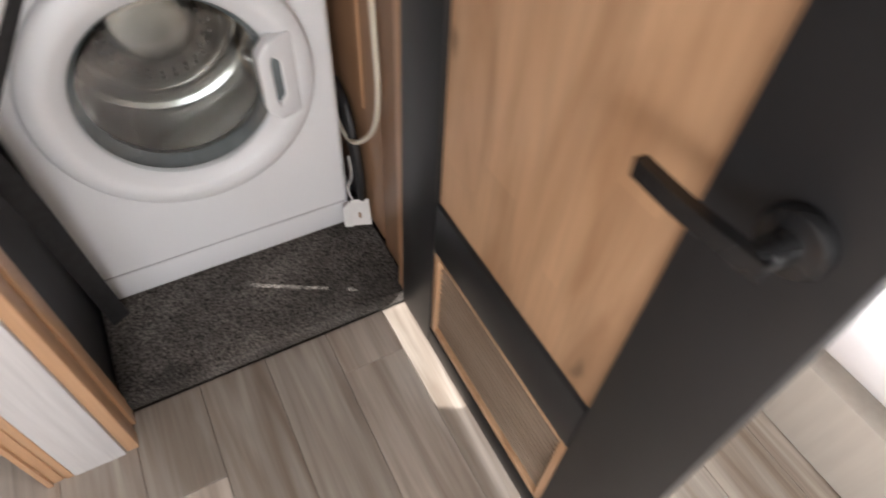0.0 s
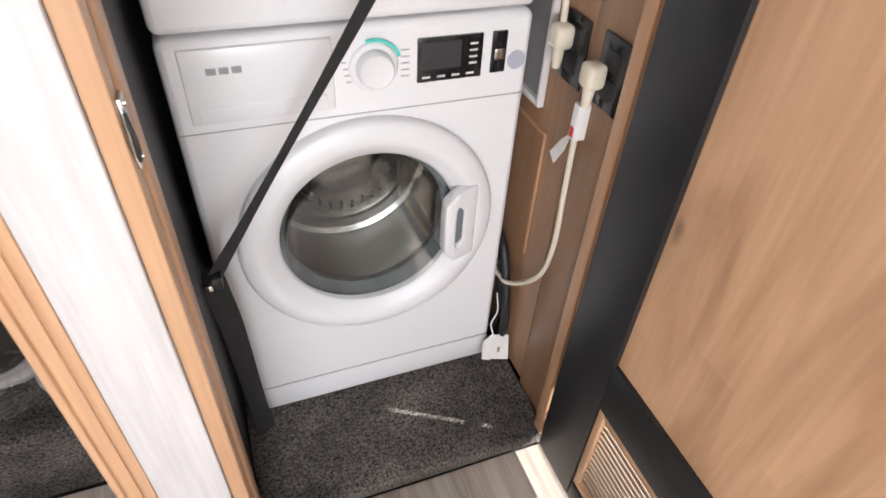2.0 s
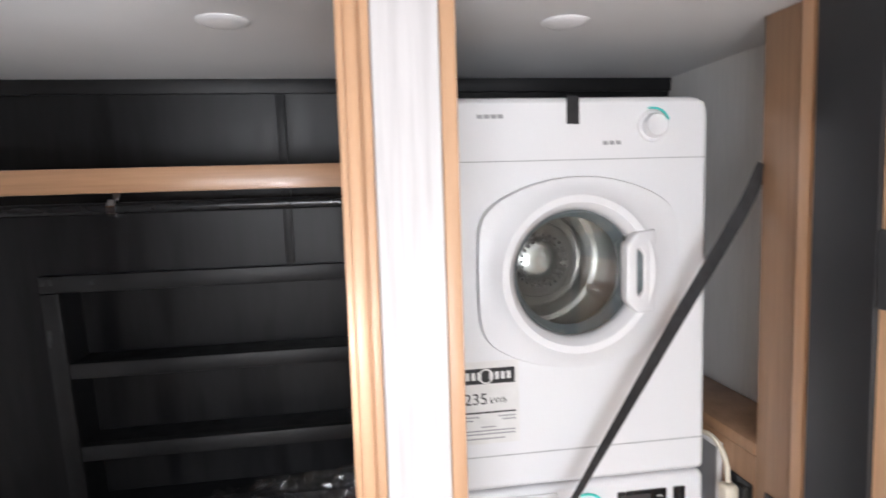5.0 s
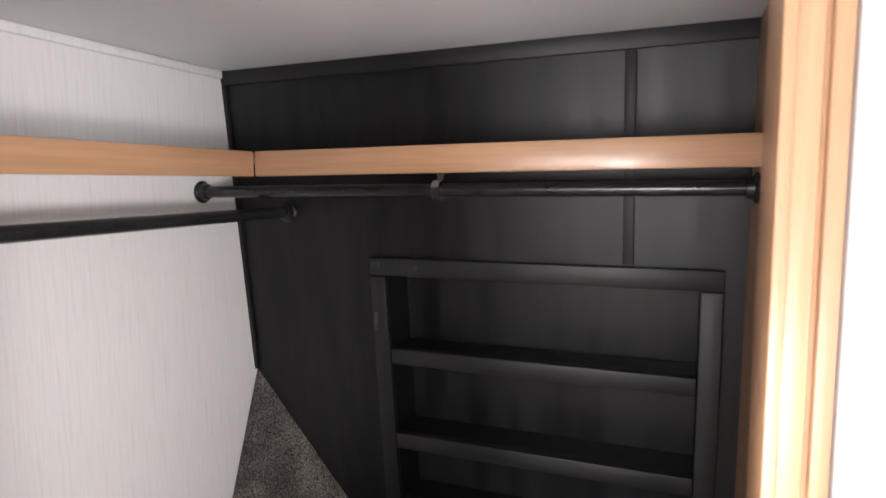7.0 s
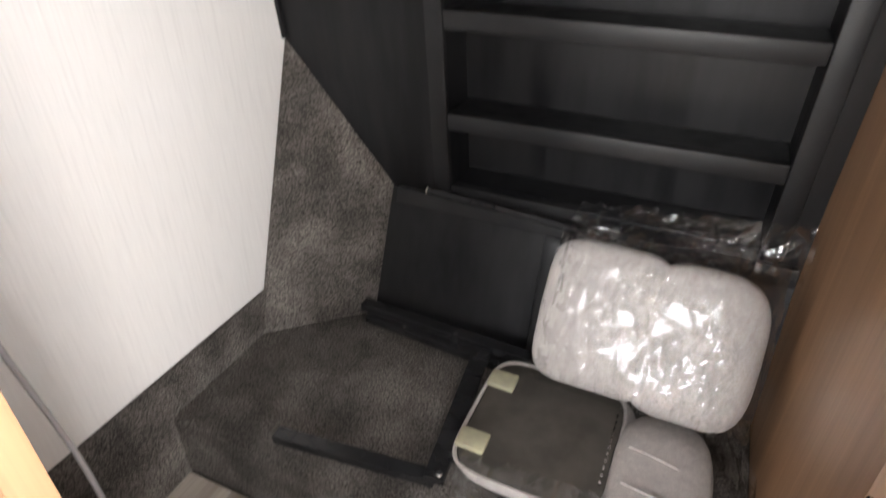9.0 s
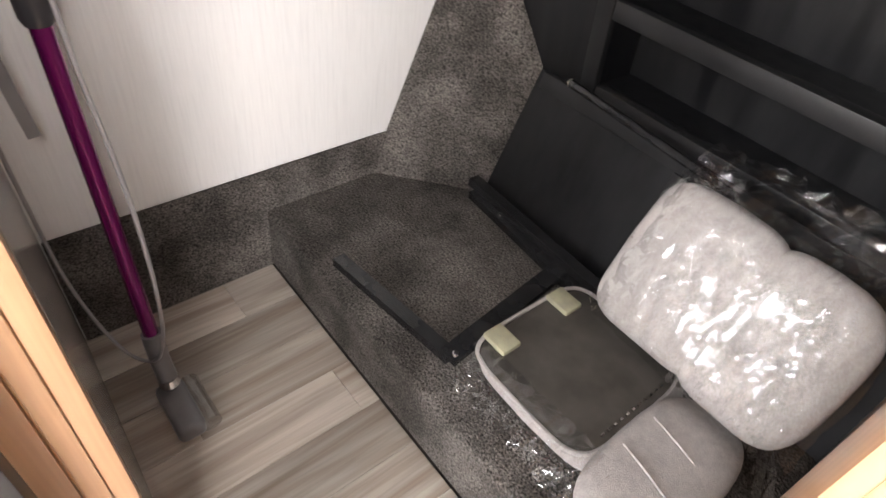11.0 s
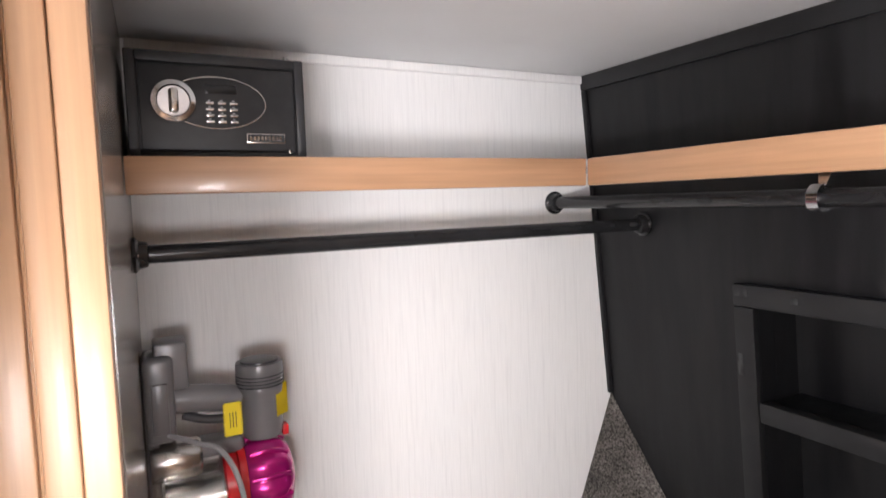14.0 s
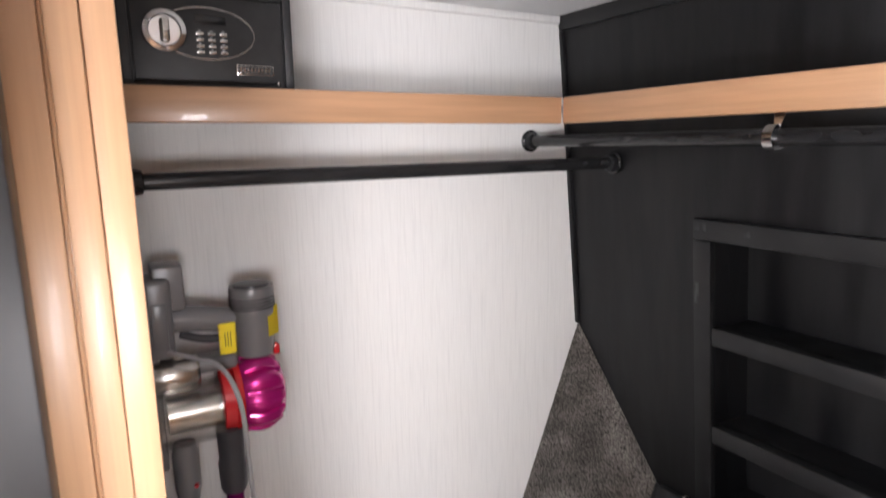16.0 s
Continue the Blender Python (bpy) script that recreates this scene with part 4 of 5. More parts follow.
part("hose", tube([(2.061, 0.36, 0.40), (2.061, 0.29, 0.36), (2.06, 0.24, 0.22), (2.06, 0.25, 0.10), (2.061, 0.33, 0.075)], 0.011, 12), M_RUBBER_SHADE, hose)
part("hose", tube([(2.064, 0.38, 0.36), (2.064, 0.31, 0.30), (2.063, 0.275, 0.2), (2.062, 0.29, 0.11), (2.063, 0.38, 0.075)], 0.009, 12), M_RUBBER_SHADE, hose)
acc = thing("access_panel", (PX, 0.24, 0.5), "small wood access panel edged in light wood", "panel")
part("edge", box(PX - 0.006, PX - 0.0005, 0.232, 0.238, 0.40, 0.70, 0.001), M_MAPLE, acc)
part("edge", box(PX - 0.006, PX - 0.0005, 0.239, 0.42, 0.694, 0.70, 0.001), M_MAPLE, acc)
wt = thing("hanging_tag", (2.04, 0.235, 0.06), "folded white paper tag on a string beside the washer", "tag")
part("card", prism([(2.022, 0.215, 0.075), (2.068, 0.205, 0.068), (2.072, 0.228, 0.135), (2.030, 0.238, 0.140)], (0.001, -0.001, 0)), M_PAPER, wt)
part("card", prism([(2.021, 0.212, 0.074), (2.005, 0.225, 0.068), (2.008, 0.236, 0.12), (2.029, 0.237, 0.139)], (0.001, -0.001, 0)), M_PAPER, wt)
part("print", box(2.040, 0.0 + 2.046, 0.2135, 0.2155, 0.095, 0.112, 0, None, 2), M_BROWN, wt)
part("string", tube([(2.036, 0.240, 0.138), (2.030, 0.246, 0.17), (2.044, 0.25, 0.21), (2.047, 0.27, 0.25)], 0.0022, 6), M_PAPER, wt)

# ---- strike plates ----
for nm, x, y, z, s in (("strike_plate", 1.4405, -0.090, 0.972, 1), ("strike_plate", 1.2705, -0.055, 0.905, -1)):
    sp = thing(nm, (x, y, z), "dark metal strike plate let into the maple jamb", "strike plate", "strike plates")
    part("plate", box(x - 0.004, x + 0.0012, y - 0.011 + 0.03, y + 0.011 + 0.03, z - 0.036, z + 0.036, 0.001), M_STEEL, sp)
    part("lip", tube([(x, y + 0.02, z - 0.022), (x + s * 0.004, y + 0.008, z), (x, y + 0.02, z + 0.022)], 0.002, 6, flat=(0.003, 0.014)), M_RUBBER_SHADE, sp)
    for dz in (-0.028, 0.028):
        part("screw", lathe([(0.004, 0), (0.003, 0.0022), (0, 0.0025)], Matrix.Translation((x + s * 0.001, y + 0.03, z + dz)) @ pose(0, 0, 0, 0, 90 * s, 0), 10), M_CHROME, sp)


# ---- panelled doors ----
def panel_door(name, label, m, width, top, with_vent):
    """A black-framed door in its own plane: x along its width from the hinge, y its thickness (face at y=0), z up; then posed by m."""
    ob = tagged(new(name), label, "door")
    ob.matrix_basis = Matrix.Translation(m.translation)
    T = 0.034
    S = 0.128

    def add(nm, b, mat, lab=""):
        bmesh.ops.transform(b, matrix=m, verts=b.verts)
        return part(nm, b, mat, ob, lab)

    add("stile", box(0, S, 0, T, 0.042, top, 0.003), M_DOORBLACK)
    add("stile", box(width - S, width, 0, T, 0.042, top, 0.003), M_DOORBLACK)
    rails = ((0.042, 0.100), (0.362, 0.480), (1.372, 1.49), (top - 0.11, top))
    for z0, z1 in rails:
        add("rail", box(S + 0.0005, width - S - 0.0005, 0.0005, T - 0.0005, z0, z1, 0.003), M_DOORBLACK)
    add("panel", box(S + 0.0005, width - S - 0.0005, 0.009, T - 0.009, 0.4805, 1.3715), M_PANEL, "warm knotty wood door panel")
    add("panel", box(S + 0.0005, width - S - 0.0005, 0.009, T - 0.009, 1.4905, top - 0.1105), M_PANEL, "warm knotty wood door panel")
    if with_vent:
        x0, x1, z0, z1 = S + 0.001, width - S - 0.001, 0.101, 0.361
        f = box(x0, x0 + 0.016, 0.003, T - 0.003, z0, z1, 0.002)
        box(x1 - 0.016, x1, 0.003, T - 0.003, z0, z1, 0.002, f)
        box(x0 + 0.0165, x1 - 0.0165, 0.003, T - 0.003, z0, z0 + 0.014, 0.002, f)
        box(x0 + 0.0165, x1 - 0.0165, 0.003, T - 0.003, z1 - 0.014, z1, 0.002, f)
        g = add("louvre", f, M_PANEL, "wooden louvred vent grille")
        for i in range(15):
            z = z0 + 0.024 + i * 0.0157
            b = box(x0 + 0.017, x1 - 0.017, -0.009, 0.009, -0.0025, 0.0025, 0.001, None, 1, Matrix.Translation((0, T / 2, z)) @ pose(0, 0, 0, -38))
            bmesh.ops.transform(b, matrix=m, verts=b.verts)
            part("slat", b, M_SLAT, g)
    else:
        add("panel", box(S + 0.0005, width - S - 0.0005, 0.009, T - 0.009, 0.1005, 0.3615), M_PANEL)
    hx, hz = width - 0.052, 0.902
    rose = lathe([(0.0, 0.0), (0.027, 0.0), (0.028, 0.006), (0.025, 0.012), (0.013, 0.014), (0.0105, 0.044), (0.0, 0.044)], Matrix.Translation((hx, -0.0005, hz)) @ pose(0, 0, 0, 90), 32)
    lever = tube([(hx + 0.010, -0.043, hz), (hx - 0.02, -0.046, hz), (hx - 0.06, -0.046, hz - 0.004), (hx - 0.110, -0.042, hz - 0.008)], 0.009, 12, flat=(0.011, 0.017))
    h = add("handle", rose, M_RODBLACK, "black lever handle")
    bmesh.ops.transform(lever, matrix=m, verts=lever.verts)
    part("lever", lever, M_RODBLACK, h)
    return ob


panel_door("bay_door", "open black-framed wood panel door with a louvred vent", Matrix.Translation((2.046, -0.020, 0)) @ pose(0, 0, 0, 0, 0, -90), 0.665, 1.86, True)
panel_door("closet_door", "open black-framed wood panel door hinged on the maple jamb", Matrix.Translation((0.790, -0.404, 0)) @ pose(0, 0, 0, 0, 0, -92), 0.56, 1.86, False)
for z in (0.25, 0.85, 1.76):
    hg = thing("door_hinge", (0.742, -0.40, z), "black butt hinge on the maple jamb", "hinge", "closet door hinges")
    part("leaf", box(0.741, 0.7445, -0.418, -0.378, z - 0.024, z + 0.024, 0.001), M_RUBBER_SHADE, hg)
    part("knuckle", tube([(0.748, -0.434, z - 0.028), (0.748, -0.434, z + 0.028)], 0.0055, 12), M_STEEL, hg)
    for dz in (-0.018, 0.018):
        part("screw", lathe([(0.004, 0), (0.003, 0.0018), (0, 0.002)], Matrix.Translation((0.7443, -0.392, z + dz)) @ pose(0, 0, 0, 0, 90, 0), 10), M_CHROME, hg)

# ---- safe on the shelf ----
SX, ZS = 0.24, SH1 - 0.0015
safe = thing("safe", (0.14, -0.17, ZS), "small black digital safe with a keypad on the shelf", "safe")
part("body", box(0.03, SX - 0.008, -0.303, -0.030, ZS, 1.806, 0.004), M_SAFE, safe)
fb = box(SX - 0.008, SX, -0.303, -0.288, ZS, 1.806, 0.002)
box(SX - 0.008, SX, -0.045, -0.030, ZS, 1.806, 0.002, fb)
box(SX - 0.008, SX, -0.2875, -0.0455, 1.790, 1.806, 0.002, fb)
box(SX - 0.008, SX, -0.2875, -0.0455, ZS, 1.650, 0.002, fb)
part("front_frame", fb, M_SAFE, safe)
sd = part("door", box(SX - 0.0075, SX - 0.001, -0.285, -0.048, 1.653, 1.787, 0.002), M_SAFE, safe)


def oval(cy, cz, ry, rz, x, w, n=48):
    return tube([(x, cy + ry * math.cos(2 * math.pi * i / n), cz + rz * math.sin(2 * math.pi * i / n)) for i in range(n + 1)], w, 6, smooth=False)


part("oval_trim", oval(-0.172, 1.729, 0.076, 0.041, SX, 0.0013), M_STEEL, sd, "thin silver oval trim")
EX = pose(0, 0, 0, 0, 90, 0)
kn = part("dial", lathe([(0.034, -0.001), (0.034, 0.006), (0.032, 0.009), (0.025, 0.010), (0.023, 0.007), (0.0, 0.007)], Matrix.Translation((SX - 0.001, -0.237, 1.729)) @ EX, 40), M_CHROME, sd, "round chrome turning knob")
part("grip", box(SX + 0.006, SX + 0.016, -0.244, -0.230, 1.711, 1.747, 0.004, None, 3), M_STEEL, kn)
part("lcd", box(SX - 0.001, SX + 0.0005, -0.190, -0.141, 1.744, 1.758, 0.001), M_GLOSSBLACK, sd)
for r in range(4):
    for c in range(3):
        y0, z0 = -0.190 + 0.0185 * c, 1.729 - 0.0098 * r
        part("key", box(SX - 0.0015, SX + 0.0022, y0, y0 + 0.0125, z0 - 0.0028, z0 + 0.0012, 0.0008), M_STEEL, sd)
        part("key_mark", box(SX - 0.0012, SX - 0.0004, y0 + 0.004, y0 + 0.008, z0 + 0.0024, z0 + 0.0046), M_GREYINK, sd)
bp_ = part("name_plate", box(SX - 0.001, SX + 0.0006, -0.129, -0.066, 1.6655, 1.6815, 0.0008), M_STEEL, sd)
part("plate_field", box(SX + 0.0004, SX + 0.001, -0.1275, -0.0675, 1.667, 1.680), M_SAFE, bp_)
for i in range(9):
    part("plate_mark", box(SX + 0.0008, SX + 0.0014, -0.124 + 0.006 * i, -0.120 + 0.006 * i, 1.6705, 1.6765), M_STEEL, bp_)
for z in (1.806, 1.650):
    part("hinge_pin", tube([(SX - 0.004, -0.058, z - 0.004), (SX - 0.004, -0.058, z + 0.005)], 0.004, 10), M_STEEL, safe)

# ---- stick vacuum in its dock ----
VX = 0.17
vac = thing("stick_vacuum", (VX, -0.18, 0.02), "grey and magenta cordless stick vacuum hung on a wall dock", "vacuum cleaner")
part("dock", box(VX - 0.05, VX + 0.038, -0.3085, -0.262, 1.172, 1.318, 0.010, None, 3), M_VGREY, vac)
part("dock_clip", box(VX - 0.045, VX + 0.02, -0.290, -0.238, 1.255, 1.338, 0.005, None, 3), M_VGREY, vac)
part("dock_plate", box(VX - 0.035, VX + 0.015, -0.3085, -0.29, 0.95, 1.18, 0.005), M_VGREY, vac)
part("handle", tube([(VX, -0.268, 1.236), (VX, -0.215, 1.230), (VX, -0.155, 1.218)], 0.024, 20), M_VGREY, vac)
part("trigger", tube([(VX, -0.25, 1.205), (VX, -0.21, 1.190), (VX, -0.165, 1.186)], 0.008, 10), M_VDARK, vac)
motor = part("motor", lathe([(0.033, 0.0), (0.037, 0.012), (0.038, 0.075), (0.041, 0.082), (0.042, 0.094), (0.0405, 0.097), (0.042, 0.100), (0.0405, 0.103), (0.042, 0.106), (0.042, 0.131), (0.0405, 0.136), (0.0, 0.1365)], Matrix.Translation((VX, -0.118, 1.145)), 40), M_VGREY, vac)
part("filter_cap", lathe([(0.034, 0.0), (0.033, 0.004), (0.022, 0.006), (0.0, 0.005)], Matrix.Translation((VX, -0.118, 1.281)), 32), M_VDARK, motor)
for k in range(4):
    part("vent_slit", lathe([(0.0415, 0.0), (0.0426, 0.0), (0.0426, 0.0022), (0.0415, 0.0022), (0.0415, 0.0)], Matrix.Translation((VX, -0.118, 1.240 + 0.0062 * k)), 40), M_INK, motor)
part("dock_pad", box(VX + 0.036, VX + 0.042, -0.298, -0.272, 1.19, 1.275, 0.002), M_VGREY, vac)
NY = pose(0, 0, 0, -90, 0, 0)
cyc = lathe([(0.066, -0.155), (0.070, -0.148), (0.074, -0.132), (0.075, -0.115), (0.070, -0.094), (0.055, -0.078), (0.030, -0.070), (0.0, -0.068)], Matrix.Translation((VX, 0, 1.068)) @ NY, 60, None, 0.045, 10)
part("cyclone", cyc, M_MAGENTA, vac, "shiny magenta ribbed cyclone housing")
for i in range(10):
    a = 2 * math.pi * (i + 0.5) / 10
    part("cyclone_rib", tube([(VX + 0.071 * math.cos(a), -0.150, 1.068 + 0.071 * math.sin(a)), (VX + 0.076 * math.cos(a), -0.118, 1.068 + 0.076 * math.sin(a)), (VX + 0.060 * math.cos(a), -0.083, 1.068 + 0.060 * math.sin(a))], 0.0045, 8), M_MAGENTA, vac)
part("red_collar", lathe([(0.058, -0.192), (0.062, -0.190), (0.063, -0.170), (0.068, -0.168), (0.068, -0.156), (0.0, -0.155)], Matrix.Translation((VX, 0, 1.068)) @ NY, 48), M_RED, vac, "glossy red collar")
part("bin", lathe([(0.0, -0.304), (0.056, -0.304), (0.060, -0.300), (0.060, -0.1925)], Matrix.Translation((VX, 0, 1.052)) @ NY, 48), M_BIN, vac, "clear dust bin")
part("shroud", lathe([(0.0, -0.285), (0.036, -0.285), (0.038, -0.193), (0.0, -0.1925)], Matrix.Translation((VX, 0, 1.052)) @ NY, 40), M_STEEL, vac)
part("inlet", lathe([(0.0, -0.305), (0.032, -0.305), (0.034, -0.300), (0.034, -0.232), (0.030, -0.225), (0.0, -0.224)], Matrix.Translation((VX + 0.005, 0, 1.131)) @ NY, 40), M_STEEL, vac)
part("bridge", box(VX - 0.025, VX + 0.025, -0.275, -0.155, 1.128, 1.158, 0.010, None, 3), M_VGREY, vac)
part("release", box(VX - 0.005, VX + 0.018, -0.086, -0.074, 1.140, 1.160, 0.003), M_RED, vac)


def sticker(cy, cz, m):
    """A jagged-edged warning sticker."""
    b = bmesh.new()
    pts = []
    for i in range(60):
        t = i / 60 * 4
        k, u = int(t), t - int(t)
        p = ((-1 + 2 * u, -1), (1, -1 + 2 * u), (1 - 2 * u, 1), (-1, 1 - 2 * u))[k]
        f = 1.0 if i % 2 else 0.91
        pts.append(b.verts.new((p[0] * 0.0155 * f, p[1] * 0.030 * f, 0)))
    b.faces.new(pts)
    bmesh.ops.solidify(b, geom=b.faces[:], thickness=0.0008)
    bmesh.ops.transform(b, matrix=m, verts=b.verts)
    return b



def warning_tag():
    """A flat sticker round the handle with toothed side edges."""
    b = box(VX + 0.0300, VX + 0.0312, -0.186, -0.159, 1.163, 1.222)
    for i in range(11):
        z = 1.165 + 0.0052 * i
        box(VX + 0.0300, VX + 0.0312, -0.1885, -0.1862, z, z + 0.003, 0, b)
        box(VX + 0.0300, VX + 0.0312, -0.1588, -0.1565, z, z + 0.003, 0, b)
    return b


st = part("sticker", warning_tag(), M_YELLOW, vac, "yellow warning sticker")
for i in range(3):
    part("sticker_print", box(VX + 0.0305, VX + 0.0322, -0.178 + 0.005 * i, -0.1768 + 0.005 * i, 1.178, 1.205), M_INK, st)
part("sticker", sticker(0, 0, Matrix.Translation((VX + 0.025, -0.086, 1.212)) @ pose(0, 0, 0, 90, 0, 128)), M_YELLOW, vac, "yellow warning sticker")
part("wand_socket", lathe([(0.021, 0.0), (0.025, 0.01), (0.027, 0.06), (0.024, 0.07), (0.026, 0.13)], Matrix.Translation((0.195, -0.181, 0.885)), 28), M_VDARK, vac)
part("wand", tube([(0.196, -0.181, 0.89), (0.225, -0.184, 0.55), (0.262, -0.188, 0.20)], 0.0165, 20, smooth=False), M_PURPLE, vac, "purple metal wand")
part("crevice_tool", lathe([(0.020, 0.0), (0.024, -0.02), (0.023, -0.09), (0.016, -0.13), (0.0, -0.131)], Matrix.Translation((0.185, -0.262, 1.0)), 24), M_VGREY, vac)
part("crevice_nozzle", tube([(0.187, -0.259, 0.885), (0.194, -0.253, 0.80), (0.203, -0.246, 0.715)], 0.015, 12, flat=(0.020, 0.034)), M_VGREY, vac)
part("latch_dot", lathe([(0.005, 0), (0.004, 0.003), (0, 0.0035)], Matrix.Translation((0.206, -0.250, 0.92)) @ EX, 12), M_RED, vac)
nk = part("wand_foot", tube([(0.262, -0.188, 0.215), (0.275, -0.190, 0.14), (0.30, -0.190, 0.09)], 0.022, 16), M_VGREY, vac)
part("elbow_ball", lathe([(0.0, -0.024), (0.017, -0.017), (0.024, 0), (0.017, 0.017), (0.0, 0.024)], Matrix.Translation((0.30, -0.19, 0.075)), 20), M_CHROME, nk)
part("floor_head", box(0.275, 0.43, -0.225, -0.16, 0.002, 0.055, 0.016, None, 3), M_VGREY, vac, "grey floor head")
part("brush_roll", tube([(0.285, -0.150, 0.026), (0.425, -0.150, 0.026)], 0.024, 16), M_BIN, vac)
cord = thing("charger_cord", (0.23, -0.30, 0.30), "thin grey charger cord hanging from the dock", "cord")
part("cord", tube([(0.19, -0.293, 1.19), (0.235, -0.24, 1.178), (0.27, -0.20, 1.165), (0.31, -0.178, 1.11), (0.335, -0.175, 1.0), (0.37, -0.176, 0.88), (0.405, -0.170, 0.70), (0.405, -0.172, 0.50), (0.365, -0.182, 0.30), (0.285, -0.205, 0.15), (0.21, -0.25, 0.15), (0.13, -0.288, 0.30), (0.10, -0.298, 0.55), (0.10, -0.300, 0.95)], 0.0042, 8), M_CORD, cord)

# ---- chairs packed in plastic on the step ----
Z0 = STEP + 0.001


def cushion(cx, cy, cz, sx, sy, sz, e=4.0, n=36, k=18, puff=0.004):
    """A soft superellipsoid pad with a slightly uneven skin."""
    b = bmesh.new()
    rows = []

    def sp(v, p):
        return math.copysign(abs(v) ** (2 / p), v)
    for j in range(k + 1):
        f = math.pi * (j / k - 0.5)
        row = []
        for i in range(n):
            a = 2 * math.pi * i / n
            p = Vector((sx * sp(math.cos(f), 2.6) * sp(math.cos(a), e), sy * sp(math.cos(f), 2.6) * sp(math.sin(a), e), sz * sp(math.sin(f), 2.6)))
            p += p.normalized() * noise.noise(p * 9 + Vector((cx, cy, cz))) * puff
            row.append(b.verts.new(p))
        rows.append(row)
    for p, q in zip(rows, rows[1:]):
        for i in range(n):
            b.faces.new((p[i], p[(i + 1) % n], q[(i + 1) % n], q[i]))
    bmesh.ops.remove_doubles(b, verts=b.verts, dist=1e-5)
    bmesh.ops.recalc_face_normals(b, faces=b.faces)
    bmesh.ops.translate(b, vec=(cx, cy, cz), verts=b.verts)
    return b


def crumple(nu, nv, fn, amp, k, seed, taut=0.0):
    """A creased film: fn(u, v) gives the smooth surface; ridged noise folds it, less in the middle where it is taut."""
    b = bmesh.new()
    g = []
    for j in range(nv + 1):
        row = []
        for i in range(nu + 1):
            p = Vector(fn(i / nu, j / nv))
            q = Vector((p.x * k * 1.5 + p.z * k * 0.5, p.y * k * 0.6, p.z * k * 0.6)) + Vector((seed, seed * 2, 0))
            d = Vector((1 - 2 * abs(noise.noise(q)), 1 - 2 * abs(noise.noise(q + Vector((5, 3, 1)))), 1 - 2 * abs(noise.noise(q + Vector((1, 8, 4))))))
            fine_d = Vector((noise.noise(q * 3), noise.noise(q * 3 + Vector((2, 0, 0))), noise.noise(q * 3 + Vector((0, 2, 0)))))
            edge = max(abs(2 * i / nu - 1), abs(2 * j / nv - 1)) ** 3
            a = amp * (1 - taut * (1 - edge))
            row.append(b.verts.new(p + d * a + fine_d * a * 0.6))
        g.append(row)
    for j in range(nv):
        for i in range(nu):
            b.faces.new((g[j][i], g[j][i + 1], g[j + 1][i + 1], g[j + 1][i]))
    return b


def flat_part(name, bm, mat, parent, label=""):
    ob = part(name, bm, mat, parent, label)
    ob.data.shade_flat()
    ob.visible_shadow = False
    return ob


chair = thing("dining_chair", (0.9, 0.5, Z0), "upside-down grey linen dining chair with black metal legs", "chair", "packed chairs")
part("seat", cushion(0.905, 0.525, 0.240, 0.185, 0.190, 0.030, 5), M_LINEN, chair)
part("seat_base", cushion(0.885, 0.525, 0.264, 0.168, 0.182, 0.010, 5.5, 36, 10, 0.001), M_UNDER, chair, "brown dust cover under the seat")
part("piping", tube([(0.885 + 0.174 * math.copysign(abs(math.cos(a)) ** 0.36, math.cos(a)), 0.525 + 0.188 * math.copysign(abs(math.sin(a)) ** 0.36, math.sin(a)), 0.265) for a in (2 * math.pi * i / 48 for i in range(49))], 0.005, 8, smooth=False), M_LINEN, chair)
for i in range(11):
    part("staple", box(1.036, 1.040, 0.42 + 0.02 * i, 0.428 + 0.02 * i, 0.270, 0.275), M_STEEL, chair)
part("backrest", cushion(1.155, 0.47, 0.256, 0.105, 0.20, 0.044, 3.2), M_LINEN, chair)
for y in (0.40, 0.50):
    part("backrest_seam", tube([(1.08, y + 0.03, 0.293), (1.16, y + 0.01, 0.301), (1.235, y, 0.285)], 0.0035, 6), M_LINEN, chair)
part("leg", tube([(0.300, 0.268, Z0 + 0.022), (0.70, 0.315, Z0 + 0.022)], 0.012, flat=(0.034, 0.024)), M_RODBLACK, chair)
part("leg", tube([(0.27, 0.755, Z0 + 0.018), (0.93, 0.700, Z0 + 0.018)], 0.012, flat=(0.034, 0.024)), M_RODBLACK, chair)
part("crossbar", tube([(0.705, 0.297, Z0 + 0.040), (0.650, 0.735, Z0 + 0.040)], 0.012, flat=(0.046, 0.020)), M_RODBLACK, chair)
part("mount", box(0.712, 0.742, 0.36, 0.68, 0.242, 0.262, 0.004), M_RODBLACK, chair)
for y in (0.385, 0.59):
    part("foam_block", box(0.715, 0.785, y, y + 0.055, 0.272, 0.288, 0.005), M_FOAM, chair, "yellowed foam packing block")
part("screw_head", lathe([(0.009, 0), (0.007, 0.004), (0, 0.005)], Matrix.Translation((0.712, 0.312, Z0 + 0.05)), 12), M_CHROME, chair)
part("foot_cap", lathe([(0.007, 0), (0.006, 0.004), (0, 0.005)], Matrix.Translation((0.40, 0.742, Z0 + 0.032)), 12), M_CHROME, chair)

chair2 = thing("dining_chair", (1.05, 0.62, Z0), "grey linen dining chair wrapped in plastic, leaning on the black wall", "chair", "packed chairs")
LEAN = Matrix.Translation((1.04, 0.678, 0.505)) @ pose(0, 0, 0, 62, 0, -2)
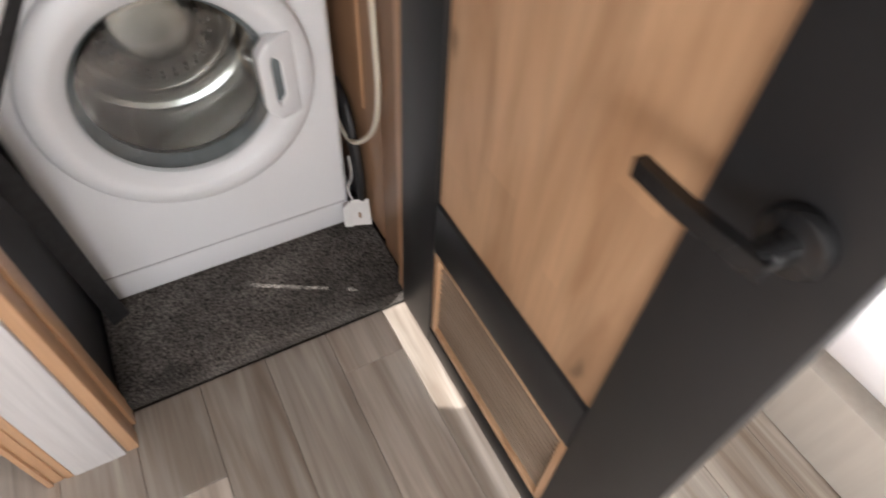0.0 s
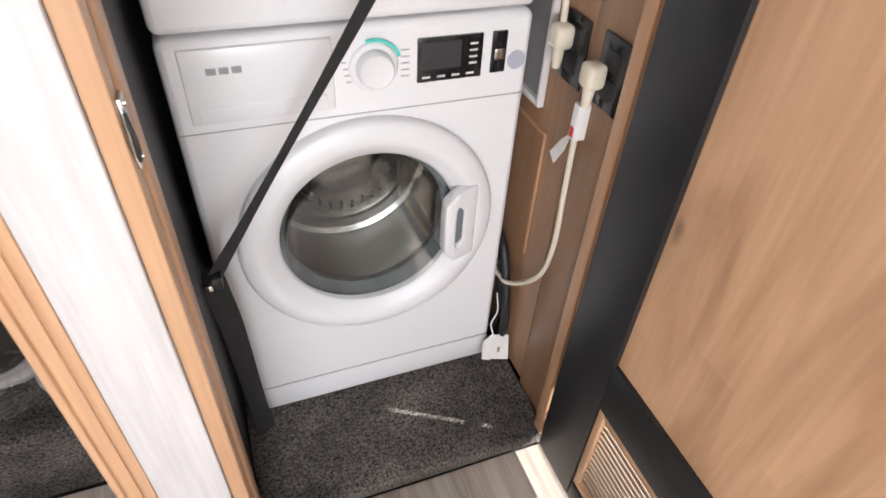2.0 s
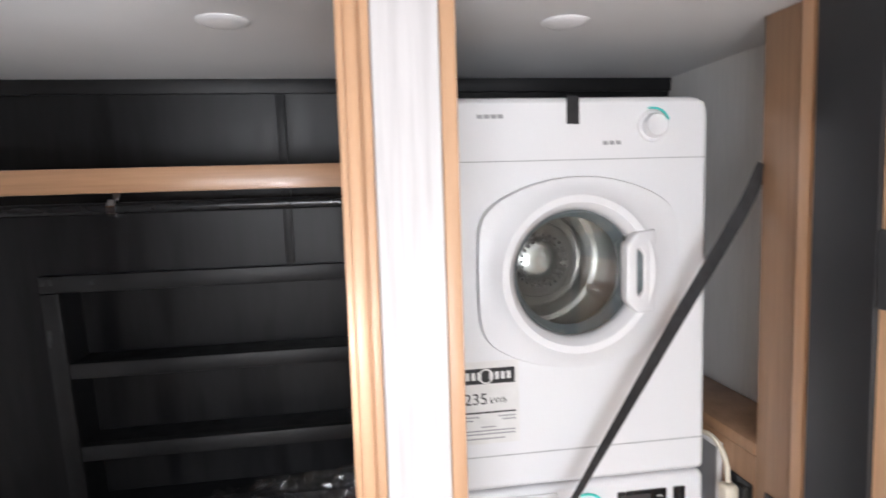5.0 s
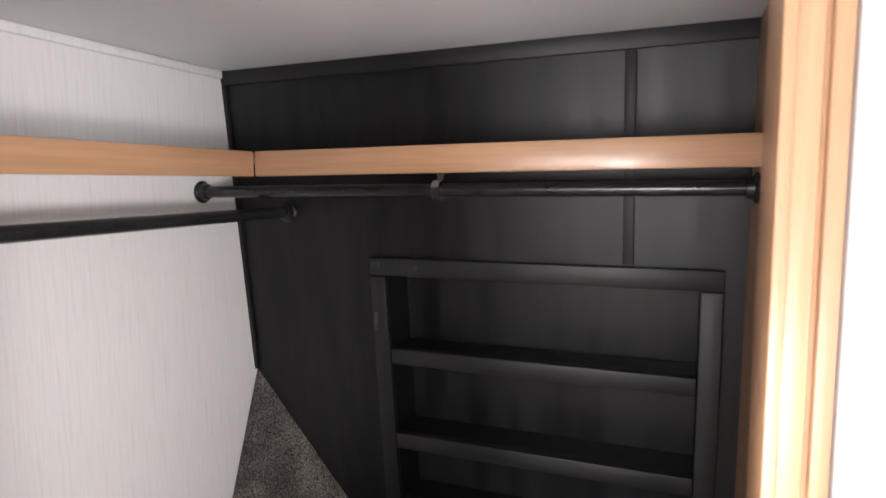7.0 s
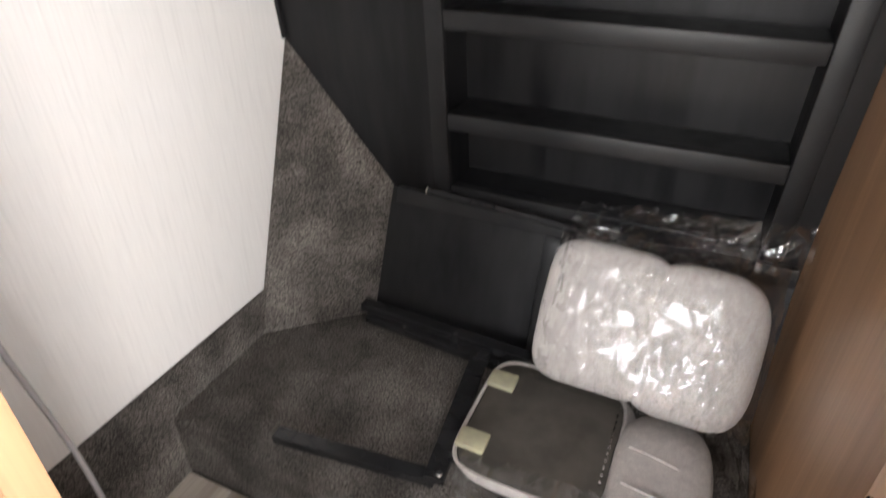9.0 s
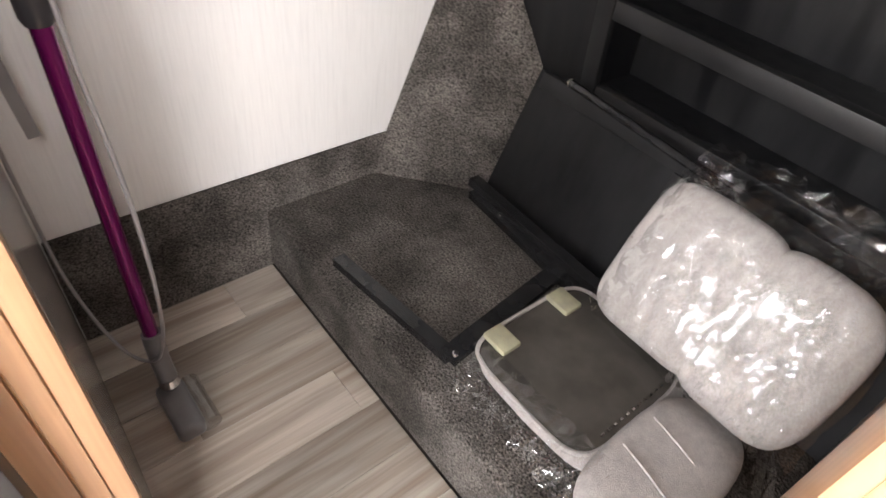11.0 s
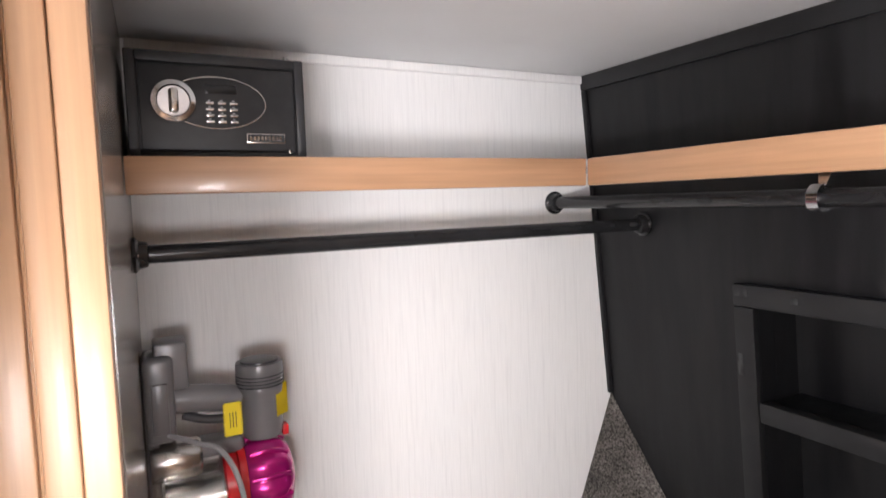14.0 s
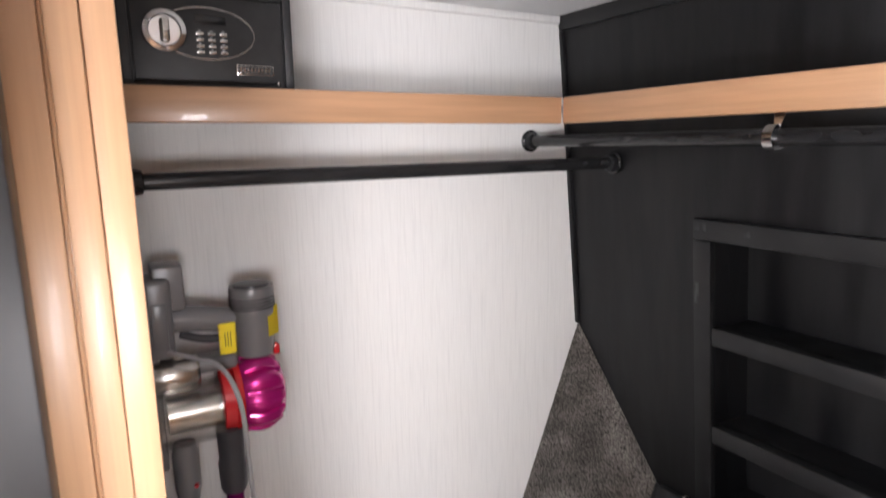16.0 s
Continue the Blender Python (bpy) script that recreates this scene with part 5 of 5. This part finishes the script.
for nm, cx, sx, sy in (("seat", -0.085, 0.142, 0.172), ("backrest", 0.118, 0.137, 0.175)):
    b = cushion(cx, 0 if nm == "seat" else -0.006, 0, sx, sy, 0.052, 5.0 if nm == "seat" else 3.4)
    bmesh.ops.transform(b, matrix=LEAN, verts=b.verts)
    part(nm, b, M_LINEN, chair2)
part("leg", tube([(0.25, 0.765, Z0 + 0.05), (0.90, 0.735, Z0 + 0.05)], 0.012, flat=(0.034, 0.024)), M_RODBLACK, chair2)
part("leg", tube([(0.255, 0.785, Z0 + 0.02), (0.90, 0.76, Z0 + 0.02)], 0.012, flat=(0.03, 0.024)), M_RODBLACK, chair2)
part("leg", tube([(0.425, 0.868, 0.636), (0.92, 0.846, 0.620)], 0.011, 14), M_RODBLACK, chair2)
part("foot_cap", lathe([(0.0115, 0), (0.009, 0.004), (0, 0.005)], Matrix.Translation((0.425, 0.868, 0.636)) @ pose(0, 0, 0, 0, -90, 0), 14), M_CREAM, chair2)

wrap = thing("plastic_bag", (1.05, 0.62, Z0 + 0.05), "crumpled clear plastic bag over the chair", "plastic bag", "packing plastic")


def bag_front(u, v):
    x, y = -0.225 + 0.485 * u, -0.19 + 0.39 * v
    z = 0.070 - 0.045 * abs(2 * u - 1) ** 6 - 0.045 * abs(2 * v - 1) ** 6
    return LEAN @ Vector((x, y, z))


def bag_top(u, v):
    return LEAN @ Vector((-0.19 + 0.46 * u, 0.17 + 0.100 * v * (0.75 + 0.4 * u), 0.03 + 0.03 * math.sin(6 * u + 3 * v)))


flat_part("film", crumple(44, 34, bag_front, 0.009, 13, 3.0, 0.50), M_FILM, wrap)
flat_part("film", crumple(40, 12, bag_top, 0.014, 18, 9.0), M_FILM, wrap)
wrap2 = thing("plastic_bag", (1.1, 0.42, Z0 + 0.01), "crumpled clear plastic bag round the chair back", "plastic bag", "packing plastic")


def bag_low(u, v):
    return (0.74 + 0.56 * u, 0.27 + 0.11 * v, Z0 + 0.012 + 0.075 * math.sin(min(1, v * 1.1) * 1.6) * (0.6 + 0.4 * u))


def bag_back(u, v):
    a = -1.6 + 3.0 * u
    return (1.155 + (0.155 + 0.01 * v) * math.cos(a), 0.46 + 0.215 * math.sin(a), Z0 + 0.012 + 0.125 * v)


flat_part("film", crumple(50, 14, bag_low, 0.007, 18, 5.0), M_FILM, wrap2)
flat_part("film", crumple(44, 12, bag_back, 0.007, 17, 12.0), M_FILM, wrap2)

# ---- bedroom bed beyond the open door ----
bed = thing("bed", (3.0, -0.9, 0), "bed with plain white bedding beyond the open door", "bed")
# Mattress height is set to trim the sun strip under the door.
part("mattress", cushion(2.98, -0.93, 0.282, 0.36, 0.95, 0.080, 7), M_BEDDING, bed)
part("base", box(2.62, 3.34, -1.88, 0.02, 0.002, 0.205, 0.01), M_BEIGE, bed)

# ---- floor ----
bm = box(-2.1, 3.5, -2.8, 1.1, -0.08, -0.004)
floor = structure("floor", bm, M_GROUT, "grey-brown wood-look vinyl plank floor")
PW, PL = 0.142, 0.92
plank_meshes = {}


def plank(x, y0, y1):
    key = round(y1 - y0, 3)
    if key not in plank_meshes:
        b = box(0, PW - 0.0009, 0, key - 0.0009, -0.006, 0, 0.0012, None, 1)
        me = bpy.data.meshes.new("plank")
        b.to_mesh(me)
        b.free()
        me.materials.append(M_PLANK)
        plank_meshes[key] = me
    ob = new("plank", plank_meshes[key])
    ob.location = (x, y0, 0)
    ob.parent = floor
    return ob


for i in range(-14, 25):
    x = 0.012 + i * PW
    off = (i * 0.37) % 1.0 * PL
    y = -2.7
    y_end = 0.214 if x < 1.34 else 0.0
    cut = y + off
    while y < y_end - 0.01:
        nxt = min(cut, y_end)
        if nxt - y > 0.01:
            plank(x, y, nxt)
        y, cut = nxt, cut + PL
